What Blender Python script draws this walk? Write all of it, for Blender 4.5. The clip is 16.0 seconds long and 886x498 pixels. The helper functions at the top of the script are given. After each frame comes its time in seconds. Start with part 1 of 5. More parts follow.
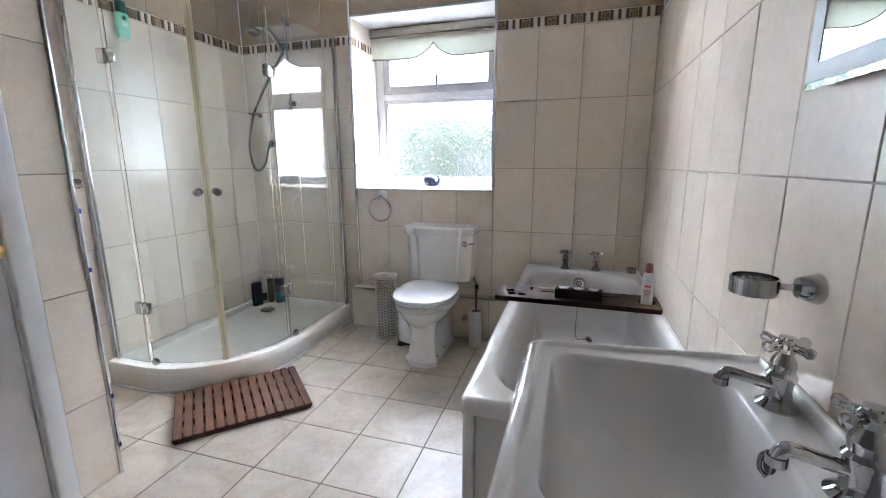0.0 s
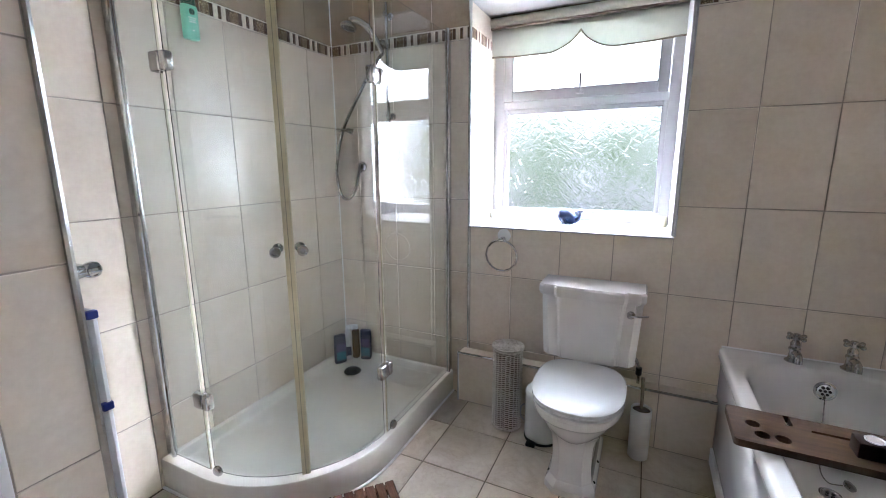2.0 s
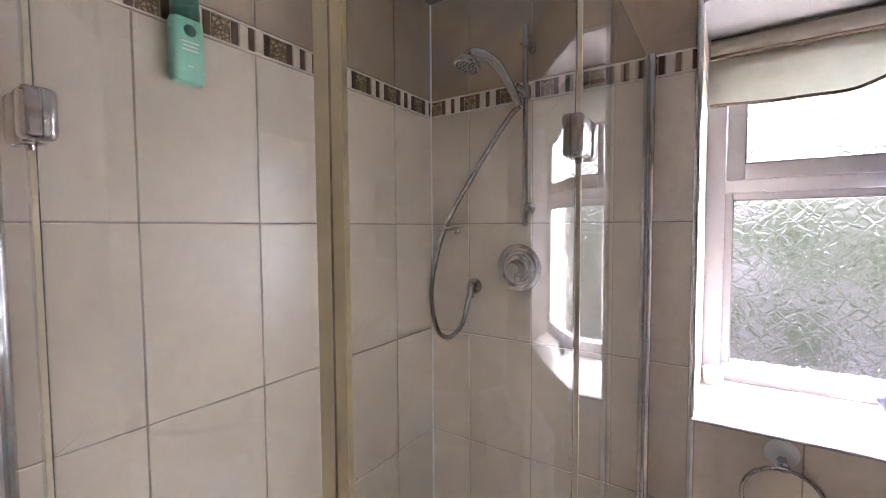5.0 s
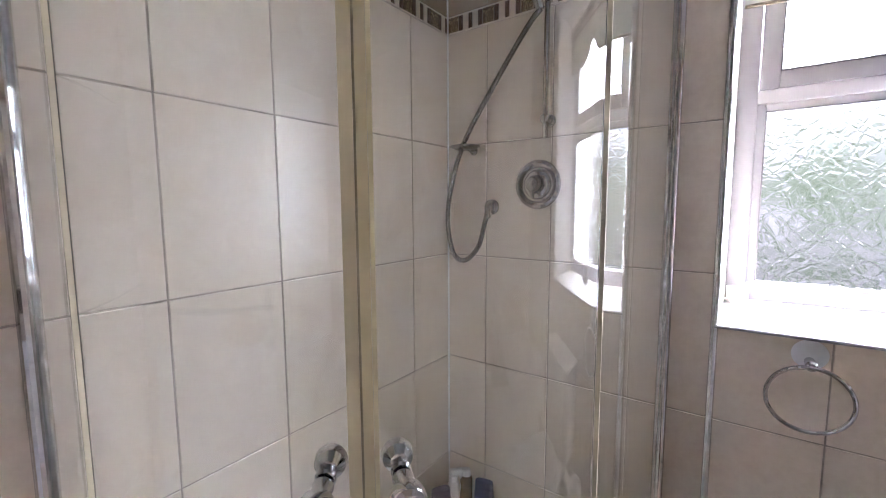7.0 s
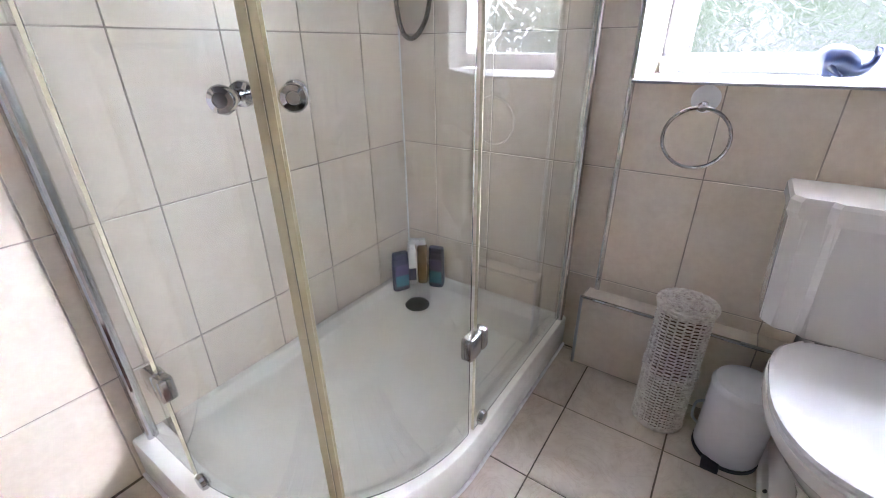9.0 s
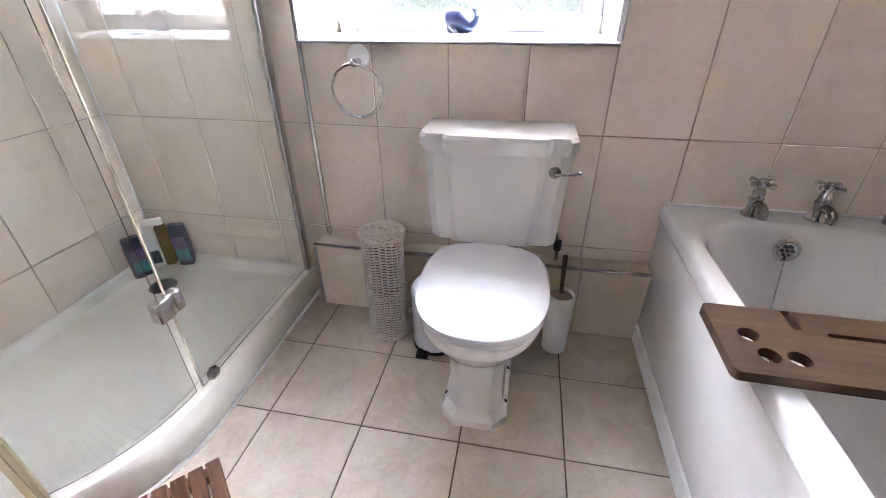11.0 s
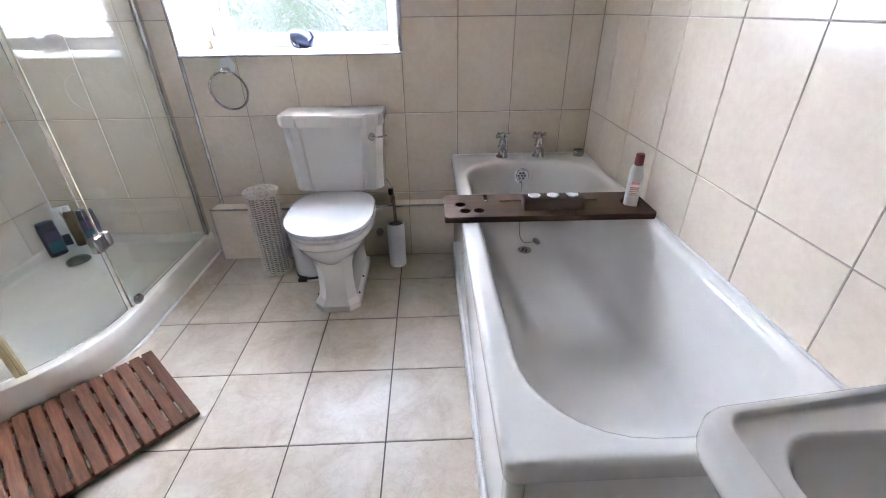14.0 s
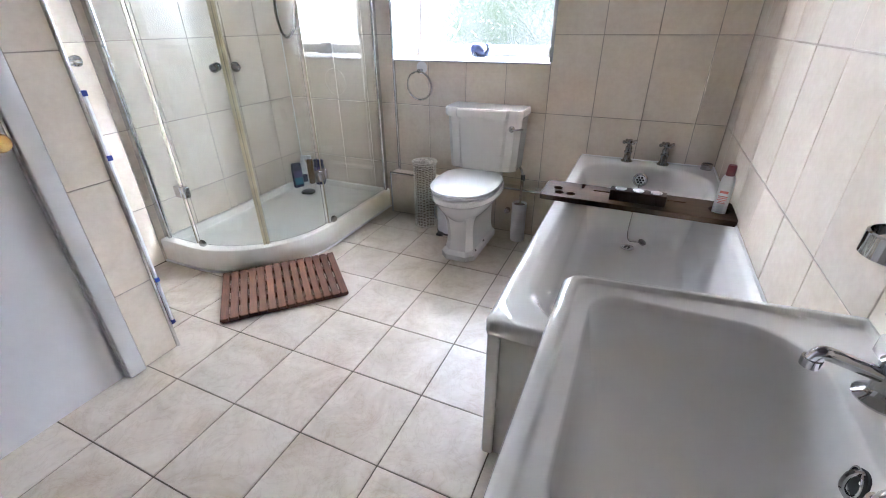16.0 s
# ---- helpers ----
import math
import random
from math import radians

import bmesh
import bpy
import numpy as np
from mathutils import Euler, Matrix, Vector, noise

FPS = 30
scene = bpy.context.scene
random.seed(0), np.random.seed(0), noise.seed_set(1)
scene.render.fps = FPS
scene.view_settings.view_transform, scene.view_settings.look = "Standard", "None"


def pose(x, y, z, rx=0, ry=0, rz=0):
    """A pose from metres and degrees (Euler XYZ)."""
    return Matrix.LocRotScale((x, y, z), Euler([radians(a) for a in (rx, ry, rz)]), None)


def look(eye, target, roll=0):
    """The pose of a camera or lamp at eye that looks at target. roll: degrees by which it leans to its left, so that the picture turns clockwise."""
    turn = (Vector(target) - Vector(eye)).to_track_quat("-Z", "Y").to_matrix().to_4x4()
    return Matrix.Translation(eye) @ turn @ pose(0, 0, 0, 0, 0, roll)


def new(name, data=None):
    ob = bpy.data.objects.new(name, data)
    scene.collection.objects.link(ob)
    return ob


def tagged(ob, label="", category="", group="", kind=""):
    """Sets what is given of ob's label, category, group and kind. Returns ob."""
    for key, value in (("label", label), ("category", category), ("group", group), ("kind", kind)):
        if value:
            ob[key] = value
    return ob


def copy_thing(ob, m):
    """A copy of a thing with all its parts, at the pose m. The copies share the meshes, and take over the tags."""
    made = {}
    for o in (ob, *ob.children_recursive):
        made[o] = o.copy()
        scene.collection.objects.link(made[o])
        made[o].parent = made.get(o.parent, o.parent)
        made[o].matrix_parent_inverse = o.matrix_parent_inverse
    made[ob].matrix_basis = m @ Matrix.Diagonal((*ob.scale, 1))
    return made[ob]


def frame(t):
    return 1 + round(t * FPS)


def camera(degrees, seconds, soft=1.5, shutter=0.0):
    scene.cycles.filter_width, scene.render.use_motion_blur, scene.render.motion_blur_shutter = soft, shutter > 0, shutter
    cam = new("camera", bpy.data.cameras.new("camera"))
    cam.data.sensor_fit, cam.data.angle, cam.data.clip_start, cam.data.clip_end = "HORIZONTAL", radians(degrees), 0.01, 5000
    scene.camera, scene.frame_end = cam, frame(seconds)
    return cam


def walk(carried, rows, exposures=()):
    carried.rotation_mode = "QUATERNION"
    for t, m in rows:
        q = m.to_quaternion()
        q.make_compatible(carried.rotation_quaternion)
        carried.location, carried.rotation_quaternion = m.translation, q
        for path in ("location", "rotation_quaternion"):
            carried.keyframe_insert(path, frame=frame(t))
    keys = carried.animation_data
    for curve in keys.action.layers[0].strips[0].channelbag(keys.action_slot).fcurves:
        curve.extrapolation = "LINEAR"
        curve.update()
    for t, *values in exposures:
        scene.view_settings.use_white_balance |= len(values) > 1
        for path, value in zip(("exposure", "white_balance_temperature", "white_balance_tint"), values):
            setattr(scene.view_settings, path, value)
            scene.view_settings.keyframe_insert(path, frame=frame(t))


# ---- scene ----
cam = camera(92.8, 16.0, soft=1.0)
EXPOSURES = [(0, 1.45, 5750, 15), (1.5, 1.38, 5800, 17), (3, 1.13, 5750, 16), (4, 0.93, 6550, 30), (6.5, 1.10, 6250, 29), (8, 1.40, 5850, 21), (10.5, 1.90, 6000, 23), (12, 1.96, 5880, 19), (13, 1.82, 5750, 17), (16, 1.74, 5730, 16)]
PATH = [
    (0, (0.218, 0.058, 1.196), (-0.357, 1.932, 0.801), -0.2),
    (0.5, (0.115, 0.149, 1.225), (-0.493, 2.013, 0.832), -0.2),
    (1, (-0.031, 0.323, 1.259), (-0.708, 2.164, 0.866), -0.2),
    (1.5, (-0.201, 0.497, 1.304), (-0.962, 2.304, 0.911), -0.2),
    (2, (-0.42, 0.669, 1.353), (-1.265, 2.439, 0.965), -0.3),
    (2.5, (-0.598, 0.81, 1.398), (-1.514, 2.546, 1.019), -0.2),
    (3, (-0.768, 0.997, 1.449), (-1.746, 2.706, 1.097), -0.3),
    (3.5, (-0.922, 1.182, 1.499), (-1.947, 2.872, 1.196), -0.3),
    (4, (-1.069, 1.328, 1.545), (-2.135, 3.007, 1.331), -0.4),
    (4.2, (-1.112, 1.373, 1.569), (-2.193, 3.045, 1.385), -0.4),
    (6.3, (-1.261, 1.503, 1.511), (-2.397, 3.148, 1.453), -0.2),
    (6.5, (-1.251, 1.501, 1.472), (-2.398, 3.137, 1.389), -0.2),
    (7, (-1.235, 1.472, 1.357), (-2.396, 3.087, 1.151), -0.3),
    (7.5, (-1.215, 1.441, 1.23), (-2.38, 3.022, 0.85), -0.2),
    (8, (-1.182, 1.404, 1.133), (-2.33, 2.936, 0.554), -0.3),
    (8.2, (-1.161, 1.391, 1.112), (-2.296, 2.902, 0.458), -0.2),
    (10.3, (-0.656, 1.411, 1.135), (-1.318, 3.009, 0.13), -0.5),
    (10.5, (-0.625, 1.415, 1.134), (-1.193, 3.044, 0.123), -0.4),
    (11, (-0.534, 1.412, 1.137), (-0.866, 3.102, 0.119), -0.5),
    (11.5, (-0.466, 1.37, 1.137), (-0.57, 3.091, 0.123), -0.6),
    (12, (-0.423, 1.266, 1.142), (-0.348, 2.989, 0.128), -0.8),
    (12.5, (-0.392, 1.158, 1.152), (-0.197, 2.874, 0.142), -0.7),
    (13, (-0.317, 1.041, 1.156), (-0.086, 2.753, 0.149), -0.8),
    (13.5, (-0.254, 0.875, 1.145), (-0.054, 2.609, 0.169), -0.6),
    (14, (-0.172, 0.703, 1.196), (-0.121, 2.441, 0.207), -0.8),
    (14.5, (-0.094, 0.52, 1.234), (-0.244, 2.258, 0.256), -0.8),
    (15, (0.038, 0.434, 1.252), (-0.329, 2.145, 0.283), -0.9),
    (15.5, (0.15, 0.372, 1.243), (-0.418, 2.033, 0.285), -0.8),
    (16, (0.21, 0.265, 1.231), (-0.518, 1.869, 0.285), -0.6),
]
walk(cam, [(t, look(eye, target, roll)) for t, eye, target, roll in PATH], EXPOSURES)

# ---- light ----
world = bpy.data.worlds.new("overcast")
scene.world = world
world.use_nodes = True
wn = world.node_tree
sky = wn.nodes.new("ShaderNodeTexSky")
sky.sky_type = "NISHITA"
sky.sun_disc = False
sky.sun_elevation = radians(50)
sky.sun_rotation = radians(20)
wn.nodes["Background"].inputs["Strength"].default_value = 0.12
wn.links.new(sky.outputs[0], wn.nodes["Background"].inputs["Color"])
# ---- plan ----
BACK, LEFT, RIGHT = 2.835, -2.187, 0.628   # faces of the tiles
PIER_X, PIER_Y, SOUTH = -1.436, 1.09, -1.7
CEIL = 2.42
WIN_L, WIN_R, SILL, HEAD, FRAME_Y = -1.290, -0.287, 1.03, 2.18, 3.22
ROWS = [0.0, 0.343, 0.755, 1.167, 1.579, 1.990]
BORDER = (1.992, 2.054)


# ---- materials ----
def nodes(name):
    m = bpy.data.materials.new(name)
    m.use_nodes = True
    t = m.node_tree
    return m, t, t.nodes["Principled BSDF"]


def ramp(t, fac, stops):
    r = t.nodes.new("ShaderNodeValToRGB")
    while len(r.color_ramp.elements) < len(stops):
        r.color_ramp.elements.new(0.5)
    for e, (p, c) in zip(r.color_ramp.elements, stops):
        e.position, e.color = p, (*c, 1)
    t.links.new(fac, r.inputs["Fac"])
    return r.outputs["Color"]


def tex(t, scale, detail=4.0, rough=0.55, stretch=(1, 1, 1), distort=0.0, coord="Object", shift=True):
    co = t.nodes.new("ShaderNodeTexCoord")
    mp = t.nodes.new("ShaderNodeMapping")
    mp.inputs["Scale"].default_value = stretch
    t.links.new(co.outputs[coord], mp.inputs["Vector"])
    if shift:
        info = t.nodes.new("ShaderNodeObjectInfo")
        mul = t.nodes.new("ShaderNodeMath")
        mul.operation = "MULTIPLY"
        mul.inputs[1].default_value = 37.0
        t.links.new(info.outputs["Random"], mul.inputs[0])
        t.links.new(mul.outputs[0], mp.inputs["Location"])
    n = t.nodes.new("ShaderNodeTexNoise")
    n.inputs["Scale"].default_value = scale
    n.inputs["Detail"].default_value = detail
    n.inputs["Roughness"].default_value = rough
    n.inputs["Distortion"].default_value = distort
    t.links.new(mp.outputs[0], n.inputs["Vector"])
    return n.outputs["Fac"]


def mix(t, a, b, fac, mode="MIX"):
    m = t.nodes.new("ShaderNodeMix")
    m.data_type, m.blend_type = "RGBA", mode
    for sock, v in ((m.inputs[0], fac), (m.inputs[6], a), (m.inputs[7], b)):
        if isinstance(v, (int, float)):
            sock.default_value = v
        elif isinstance(v, tuple):
            sock.default_value = (*v, 1)
        else:
            t.links.new(v, sock)
    return m.outputs[2]


def bump(t, bsdf, height, strength, dist=0.002):
    b = t.nodes.new("ShaderNodeBump")
    b.inputs["Strength"].default_value = strength
    b.inputs["Distance"].default_value = dist
    t.links.new(height, b.inputs["Height"])
    t.links.new(b.outputs[0], bsdf.inputs["Normal"])


def vary(t, colour, amount):
    """Each object a little lighter or darker than the next."""
    info = t.nodes.new("ShaderNodeObjectInfo")
    v = t.nodes.new("ShaderNodeHueSaturation")
    mr = t.nodes.new("ShaderNodeMapRange")
    mr.inputs[3].default_value, mr.inputs[4].default_value = 1 - amount, 1 + amount
    t.links.new(info.outputs["Random"], mr.inputs[0])
    t.links.new(mr.outputs[0], v.inputs["Value"])
    t.links.new(colour, v.inputs["Color"])
    return v.outputs[0]


def plain(name, colour, rough=0.5, metal=0.0, spread=0.06, scale=30, relief=0.0, coat=0.0):
    m, t, b = nodes(name)
    dark = tuple(c * (1 - spread) for c in colour)
    lite = tuple(min(1, c * (1 + spread)) for c in colour)
    n = tex(t, scale)
    t.links.new(ramp(t, n, [(0.3, dark), (0.7, lite)]), b.inputs["Base Color"])
    b.inputs["Roughness"].default_value = rough
    b.inputs["Metallic"].default_value = metal
    b.inputs["Coat Weight"].default_value = coat
    if relief:
        bump(t, b, tex(t, scale * 6), relief)
    return m


def stone_tile(name, lite, mid, dark, rough, veins):
    m, t, b = nodes(name)
    cloud = ramp(t, tex(t, 5.0, 5, 0.6, distort=0.8), [(0.28, dark), (0.5, mid), (0.72, lite)])
    fine = ramp(t, tex(t, 45.0, 4, 0.6), [(0.35, (0.90, 0.88, 0.86)), (0.65, (1, 1, 1))])
    c = mix(t, cloud, fine, 0.5, "MULTIPLY")
    vein = ramp(t, tex(t, 7.0, 6, 0.65, distort=2.2), [(0.47, (1, 1, 1)), (0.5, (0.78, 0.72, 0.66)), (0.53, (1, 1, 1))])
    c = mix(t, c, vein, veins, "MULTIPLY")
    t.links.new(vary(t, c, 0.035), b.inputs["Base Color"])
    r = t.nodes.new("ShaderNodeMapRange")
    r.inputs[3].default_value, r.inputs[4].default_value = rough - 0.015, rough + 0.025
    t.links.new(tex(t, 12.0), r.inputs[0])
    t.links.new(r.outputs[0], b.inputs["Roughness"])
    b.inputs["IOR"].default_value = 1.58
    bump(t, b, tex(t, 6.0, 2), 0.05, 0.004)
    return m


M_TILE = stone_tile("cream_wall_tile", (0.81, 0.72, 0.605), (0.78, 0.685, 0.565), (0.745, 0.645, 0.52), 0.22, 0.05)
M_FLOOR = stone_tile("beige_floor_tile", (0.67, 0.595, 0.50), (0.60, 0.515, 0.415), (0.47, 0.38, 0.28), 0.33, 0.4)
# Tiles above the border: about half as bright as the wall tile.
M_TILE_UP = stone_tile("darker_upper_tile", (0.44, 0.345, 0.255), (0.40, 0.31, 0.225), (0.345, 0.265, 0.188), 0.22, 0.2)
M_GROUT = plain("wall_grout", (0.40, 0.345, 0.285), 0.9, spread=0.25, scale=14, relief=0.3)
M_FGROUT = plain("floor_grout", (0.13, 0.10, 0.075), 0.95, spread=0.3, scale=10, relief=0.3)
M_CERAMIC = plain("white_vitreous_china", (0.83, 0.80, 0.755), 0.08, spread=0.015, scale=4, coat=0.4)
M_ACRYLIC = plain("white_bath_enamel", (0.84, 0.822, 0.785), 0.06, spread=0.02, scale=3, coat=0.3)
M_SEAT = plain("white_gloss_seat", (0.78, 0.775, 0.765), 0.12, spread=0.01, scale=4, coat=0.3)
# White plastic with the backlit frame's shade put into a mid-grey base colour.
M_PVC = plain("shaded_white_plastic", (0.42, 0.415, 0.435), 0.3, spread=0.02, scale=8)
# Grey of gasket and handle; on the sash it is shade put into the colour.
M_SASH = plain("shaded_sash_grey", (0.20, 0.197, 0.207), 0.4, spread=0.05, scale=12)
M_SASHLINE = plain("dark_gasket", (0.06, 0.06, 0.065), 0.6)
M_PAINT = plain("white_gloss_paint", (0.80, 0.79, 0.77), 0.3, spread=0.03, scale=9, relief=0.05)
M_DOOR = plain("white_door_paint", (0.86, 0.86, 0.88), 0.35, spread=0.03, scale=7, relief=0.05)
# White plaster out of view, darkened to weaken the light bounced into the room.
M_PLASTER = plain("dimmed_plaster_paint", (0.48, 0.465, 0.44), 0.85, spread=0.03, scale=5, relief=0.1)
M_CHROME = plain("chrome", (0.56, 0.555, 0.565), 0.06, 1.0, spread=0.04, scale=20)
M_SATIN = plain("aluminium_profile", (0.66, 0.67, 0.69), 0.2, 1.0, spread=0.06, scale=25)
M_BLACK = plain("black_rubber", (0.02, 0.02, 0.022), 0.6, spread=0.2)
M_BRASS = plain("brass", (0.62, 0.42, 0.16), 0.25, 1.0, spread=0.1)
M_BLUE = plain("blue_plastic_clip", (0.012, 0.03, 0.24), 0.35, spread=0.1)
M_WHALE = plain("deep_blue_glaze", (0.004, 0.011, 0.042), 0.30, spread=0.3, scale=20)
M_BRAID = plain("grey_braid", (0.15, 0.115, 0.08), 0.9, spread=0.3, scale=200, relief=0.4)
M_RADW = plain("white_radiator_enamel", (0.82, 0.82, 0.83), 0.25, spread=0.02)
M_GREEN = plain("mint_plastic", (0.22, 0.58, 0.42), 0.3, spread=0.06)
M_DGREEN = plain("dark_green_cap", (0.008, 0.075, 0.05), 0.35, spread=0.1)
M_NAVY = plain("navy_plastic", (0.025, 0.03, 0.07), 0.35, spread=0.2)
M_PURPLE = plain("purple_label", (0.10, 0.075, 0.17), 0.4, spread=0.3, scale=12)
M_TEALL = plain("teal_label", (0.05, 0.20, 0.26), 0.4, spread=0.25, scale=14)
M_AMBER = plain("amber_shampoo", (0.17, 0.105, 0.045), 0.25, spread=0.2, scale=10)
M_WBOT = plain("white_bottle_plastic", (0.82, 0.81, 0.79), 0.3, spread=0.02)
M_REDCAP = plain("brick_red_cap", (0.15, 0.012, 0.014), 0.5, spread=0.1)
M_PINK = plain("coral_print", (0.66, 0.22, 0.19), 0.5, spread=0.1)
M_WAX = plain("white_wax", (0.22, 0.21, 0.20), 0.3, spread=0.03)
# Chrome with a darkened base colour standing in for dim reflections.
M_TAPDARK = plain("dimmed_chrome", (0.42, 0.41, 0.405), 0.12, 1.0, spread=0.1, scale=40)
M_DRAIN = plain("tarnished_drain", (0.11, 0.105, 0.095), 0.3, 0.8, spread=0.2)
M_HINGE = plain("brushed_hinge_chrome", (0.58, 0.555, 0.54), 0.2, 1.0, spread=0.06, scale=30)
M_SILVER = plain("foil_cup", (0.50, 0.50, 0.51), 0.32, 1.0, spread=0.08)
M_CREAMSTRIP = plain("border_cream", (0.70, 0.62, 0.51), 0.3, spread=0.08, scale=60)
M_BROWNSTRIP = plain("border_brown", (0.080, 0.038, 0.018), 0.3, spread=0.3, scale=60)


def figured():
    """Border squares printed with small cream petals on brown."""
    m, t, b = nodes("border_figured")
    co = t.nodes.new("ShaderNodeTexCoord")
    v = t.nodes.new("ShaderNodeTexVoronoi")
    v.feature = "DISTANCE_TO_EDGE"
    v.inputs["Scale"].default_value = 85.0
    t.links.new(co.outputs["Object"], v.inputs["Vector"])
    c = ramp(t, v.outputs["Distance"], [(0.06, (0.10, 0.055, 0.026)), (0.16, (0.30, 0.205, 0.11)), (0.34, (0.50, 0.40, 0.27))])
    t.links.new(mix(t, c, ramp(t, tex(t, 120.0), [(0.35, (0.7, 0.66, 0.6)), (0.65, (1, 1, 1))]), 0.6, "MULTIPLY"), b.inputs["Base Color"])
    b.inputs["Roughness"].default_value = 0.35
    bump(t, b, v.outputs["Distance"], 0.4, 0.001)
    return m


M_TAUPE = figured()
# White recess paint, greyed in colour so that window light glares less on it.
M_SOFFIT = plain("dimmed_reveal_paint", (0.44, 0.43, 0.42), 0.6, spread=0.03)
M_FROST = plain("etched_glass", (0.66, 0.74, 0.76), 0.3, spread=0.03)


def tray_enamel():
    """Slightly yellowed acrylic with a grid of shallow non-slip dimples and soap film."""
    m, t, b = nodes("white_shower_tray")
    film = ramp(t, tex(t, 7.0, 5), [(0.3, (0.81, 0.775, 0.68)), (0.7, (0.875, 0.85, 0.775))])
    t.links.new(film, b.inputs["Base Color"])
    b.inputs["Roughness"].default_value = 0.24
    co = t.nodes.new("ShaderNodeTexCoord")
    v = t.nodes.new("ShaderNodeTexVoronoi")
    v.feature = "SMOOTH_F1"
    v.inputs["Scale"].default_value = 26.0
    v.inputs["Randomness"].default_value = 0.0
    t.links.new(co.outputs["Object"], v.inputs["Vector"])
    bump(t, b, v.outputs["Distance"], 0.25, 0.003)
    return m


M_TRAY = tray_enamel()


def wood(name, lite, dark, rough, axis, scale=9.0):
    m, t, b = nodes(name)
    s = [9.0, 9.0, 9.0]
    s[axis] = 0.7
    grain = tex(t, scale, 7, 0.65, tuple(s), 0.6)
    fine = tex(t, scale * 7, 4, 0.6, tuple(s))
    c = ramp(t, grain, [(0.3, dark), (0.68, lite)])
    c = mix(t, c, ramp(t, fine, [(0.35, (0.7, 0.66, 0.62)), (0.6, (1, 1, 1))]), 0.6, "MULTIPLY")
    t.links.new(vary(t, c, 0.16), b.inputs["Base Color"])
    b.inputs["Roughness"].default_value = rough
    b.inputs["Specular IOR Level"].default_value = 0.18
    bump(t, b, fine, 0.25, 0.001)
    return m


M_TEAK = wood("teak_slat", (0.135, 0.060, 0.034), (0.050, 0.020, 0.011), 0.5, 1)
M_WALNUT = wood("walnut_board", (0.050, 0.027, 0.0135), (0.027, 0.014, 0.0065), 0.62, 0, 6.0)
M_DARKWOOD = wood("dark_stained_block", (0.030, 0.016, 0.011), (0.016, 0.008, 0.006), 0.6, 0, 6.0)


def wicker():
    m, t, b = nodes("whitewashed_wicker")
    c = ramp(t, tex(t, 60.0, 5), [(0.3, (0.44, 0.39, 0.32)), (0.5, (0.64, 0.59, 0.51)), (0.75, (0.76, 0.72, 0.65))])
    t.links.new(c, b.inputs["Base Color"])
    b.inputs["Roughness"].default_value = 0.75
    bump(t, b, tex(t, 240.0), 0.4)
    return m


M_WICKER = wicker()


def glass(name, tint, rough=0.0, ior=1.5):
    m, t, b = nodes(name)
    b.inputs["Base Color"].default_value = (*tint, 1)
    b.inputs["Transmission Weight"].default_value = 1.0
    b.inputs["Roughness"].default_value = rough
    b.inputs["IOR"].default_value = ior
    return m, t, b


M_GLASS = glass("shower_glass", (0.92, 0.957, 0.937), 0.0, 1.45)[0]
M_SEAL = glass("yellowed_seal", (0.80, 0.69, 0.40), 0.3, 1.3)[0]

M_CREAMSEAL = plain("cream_seal", (0.82, 0.74, 0.52), 0.3, spread=0.08, scale=6)
M_STRIP = plain("yellowed_strip", (0.50, 0.44, 0.30), 0.4, spread=0.15, scale=9)


def leaf_glass():
    """Obscure glass pressed with overlapping leaves: thin raised outlines round slightly hollow blades."""
    m, t, b = glass("leaf_pattern_glass", (0.97, 0.985, 0.98), 0.09, 1.40)
    co = t.nodes.new("ShaderNodeTexCoord")
    warp = t.nodes.new("ShaderNodeTexNoise")
    warp.inputs["Scale"].default_value = 11.0
    warp.inputs["Detail"].default_value = 3.0
    t.links.new(co.outputs["Object"], warp.inputs["Vector"])
    add = t.nodes.new("ShaderNodeVectorMath")
    add.operation = "MULTIPLY_ADD"
    add.inputs[1].default_value = (0.055, 0.055, 0.055)
    t.links.new(warp.outputs["Color"], add.inputs[0])
    t.links.new(co.outputs["Object"], add.inputs[2])
    heights = []
    for ang, sc in ((42, 23.0), (-48, 26.0)):
        turn = t.nodes.new("ShaderNodeMapping")
        turn.vector_type = "TEXTURE"
        turn.inputs["Rotation"].default_value = (0, radians(ang), 0)
        turn.inputs["Scale"].default_value = (1.0, 1.0, 2.8)
        t.links.new(add.outputs[0], turn.inputs["Vector"])
        e = t.nodes.new("ShaderNodeTexVoronoi")
        e.feature = "DISTANCE_TO_EDGE"
        e.inputs["Scale"].default_value = sc
        t.links.new(turn.outputs[0], e.inputs["Vector"])
        ridge = t.nodes.new("ShaderNodeMapRange")
        ridge.interpolation_type = "SMOOTHSTEP"
        ridge.inputs[2].default_value = 0.17
        ridge.inputs[3].default_value, ridge.inputs[4].default_value = 1.0, 0.0
        t.links.new(e.outputs["Distance"], ridge.inputs[0])
        heights.append(ridge.outputs[0])
    whole = heights[0]
    for h in heights[1:]:
        top = t.nodes.new("ShaderNodeMath")
        top.operation = "MAXIMUM"
        t.links.new(whole, top.inputs[0])
        t.links.new(h, top.inputs[1])
        whole = top.outputs[0]
    bump(t, b, whole, 1.0, LEAF_RELIEF)
    return m


LEAF_RELIEF = 0.0019
M_LEAF = leaf_glass()


def mirror_mat():
    m, t, b = nodes("silvered_glass")
    b.inputs["Base Color"].default_value = (0.90, 0.93, 0.92, 1)
    b.inputs["Metallic"].default_value = 1.0
    b.inputs["Roughness"].default_value = 0.015
    return m


M_MIRROR = mirror_mat()


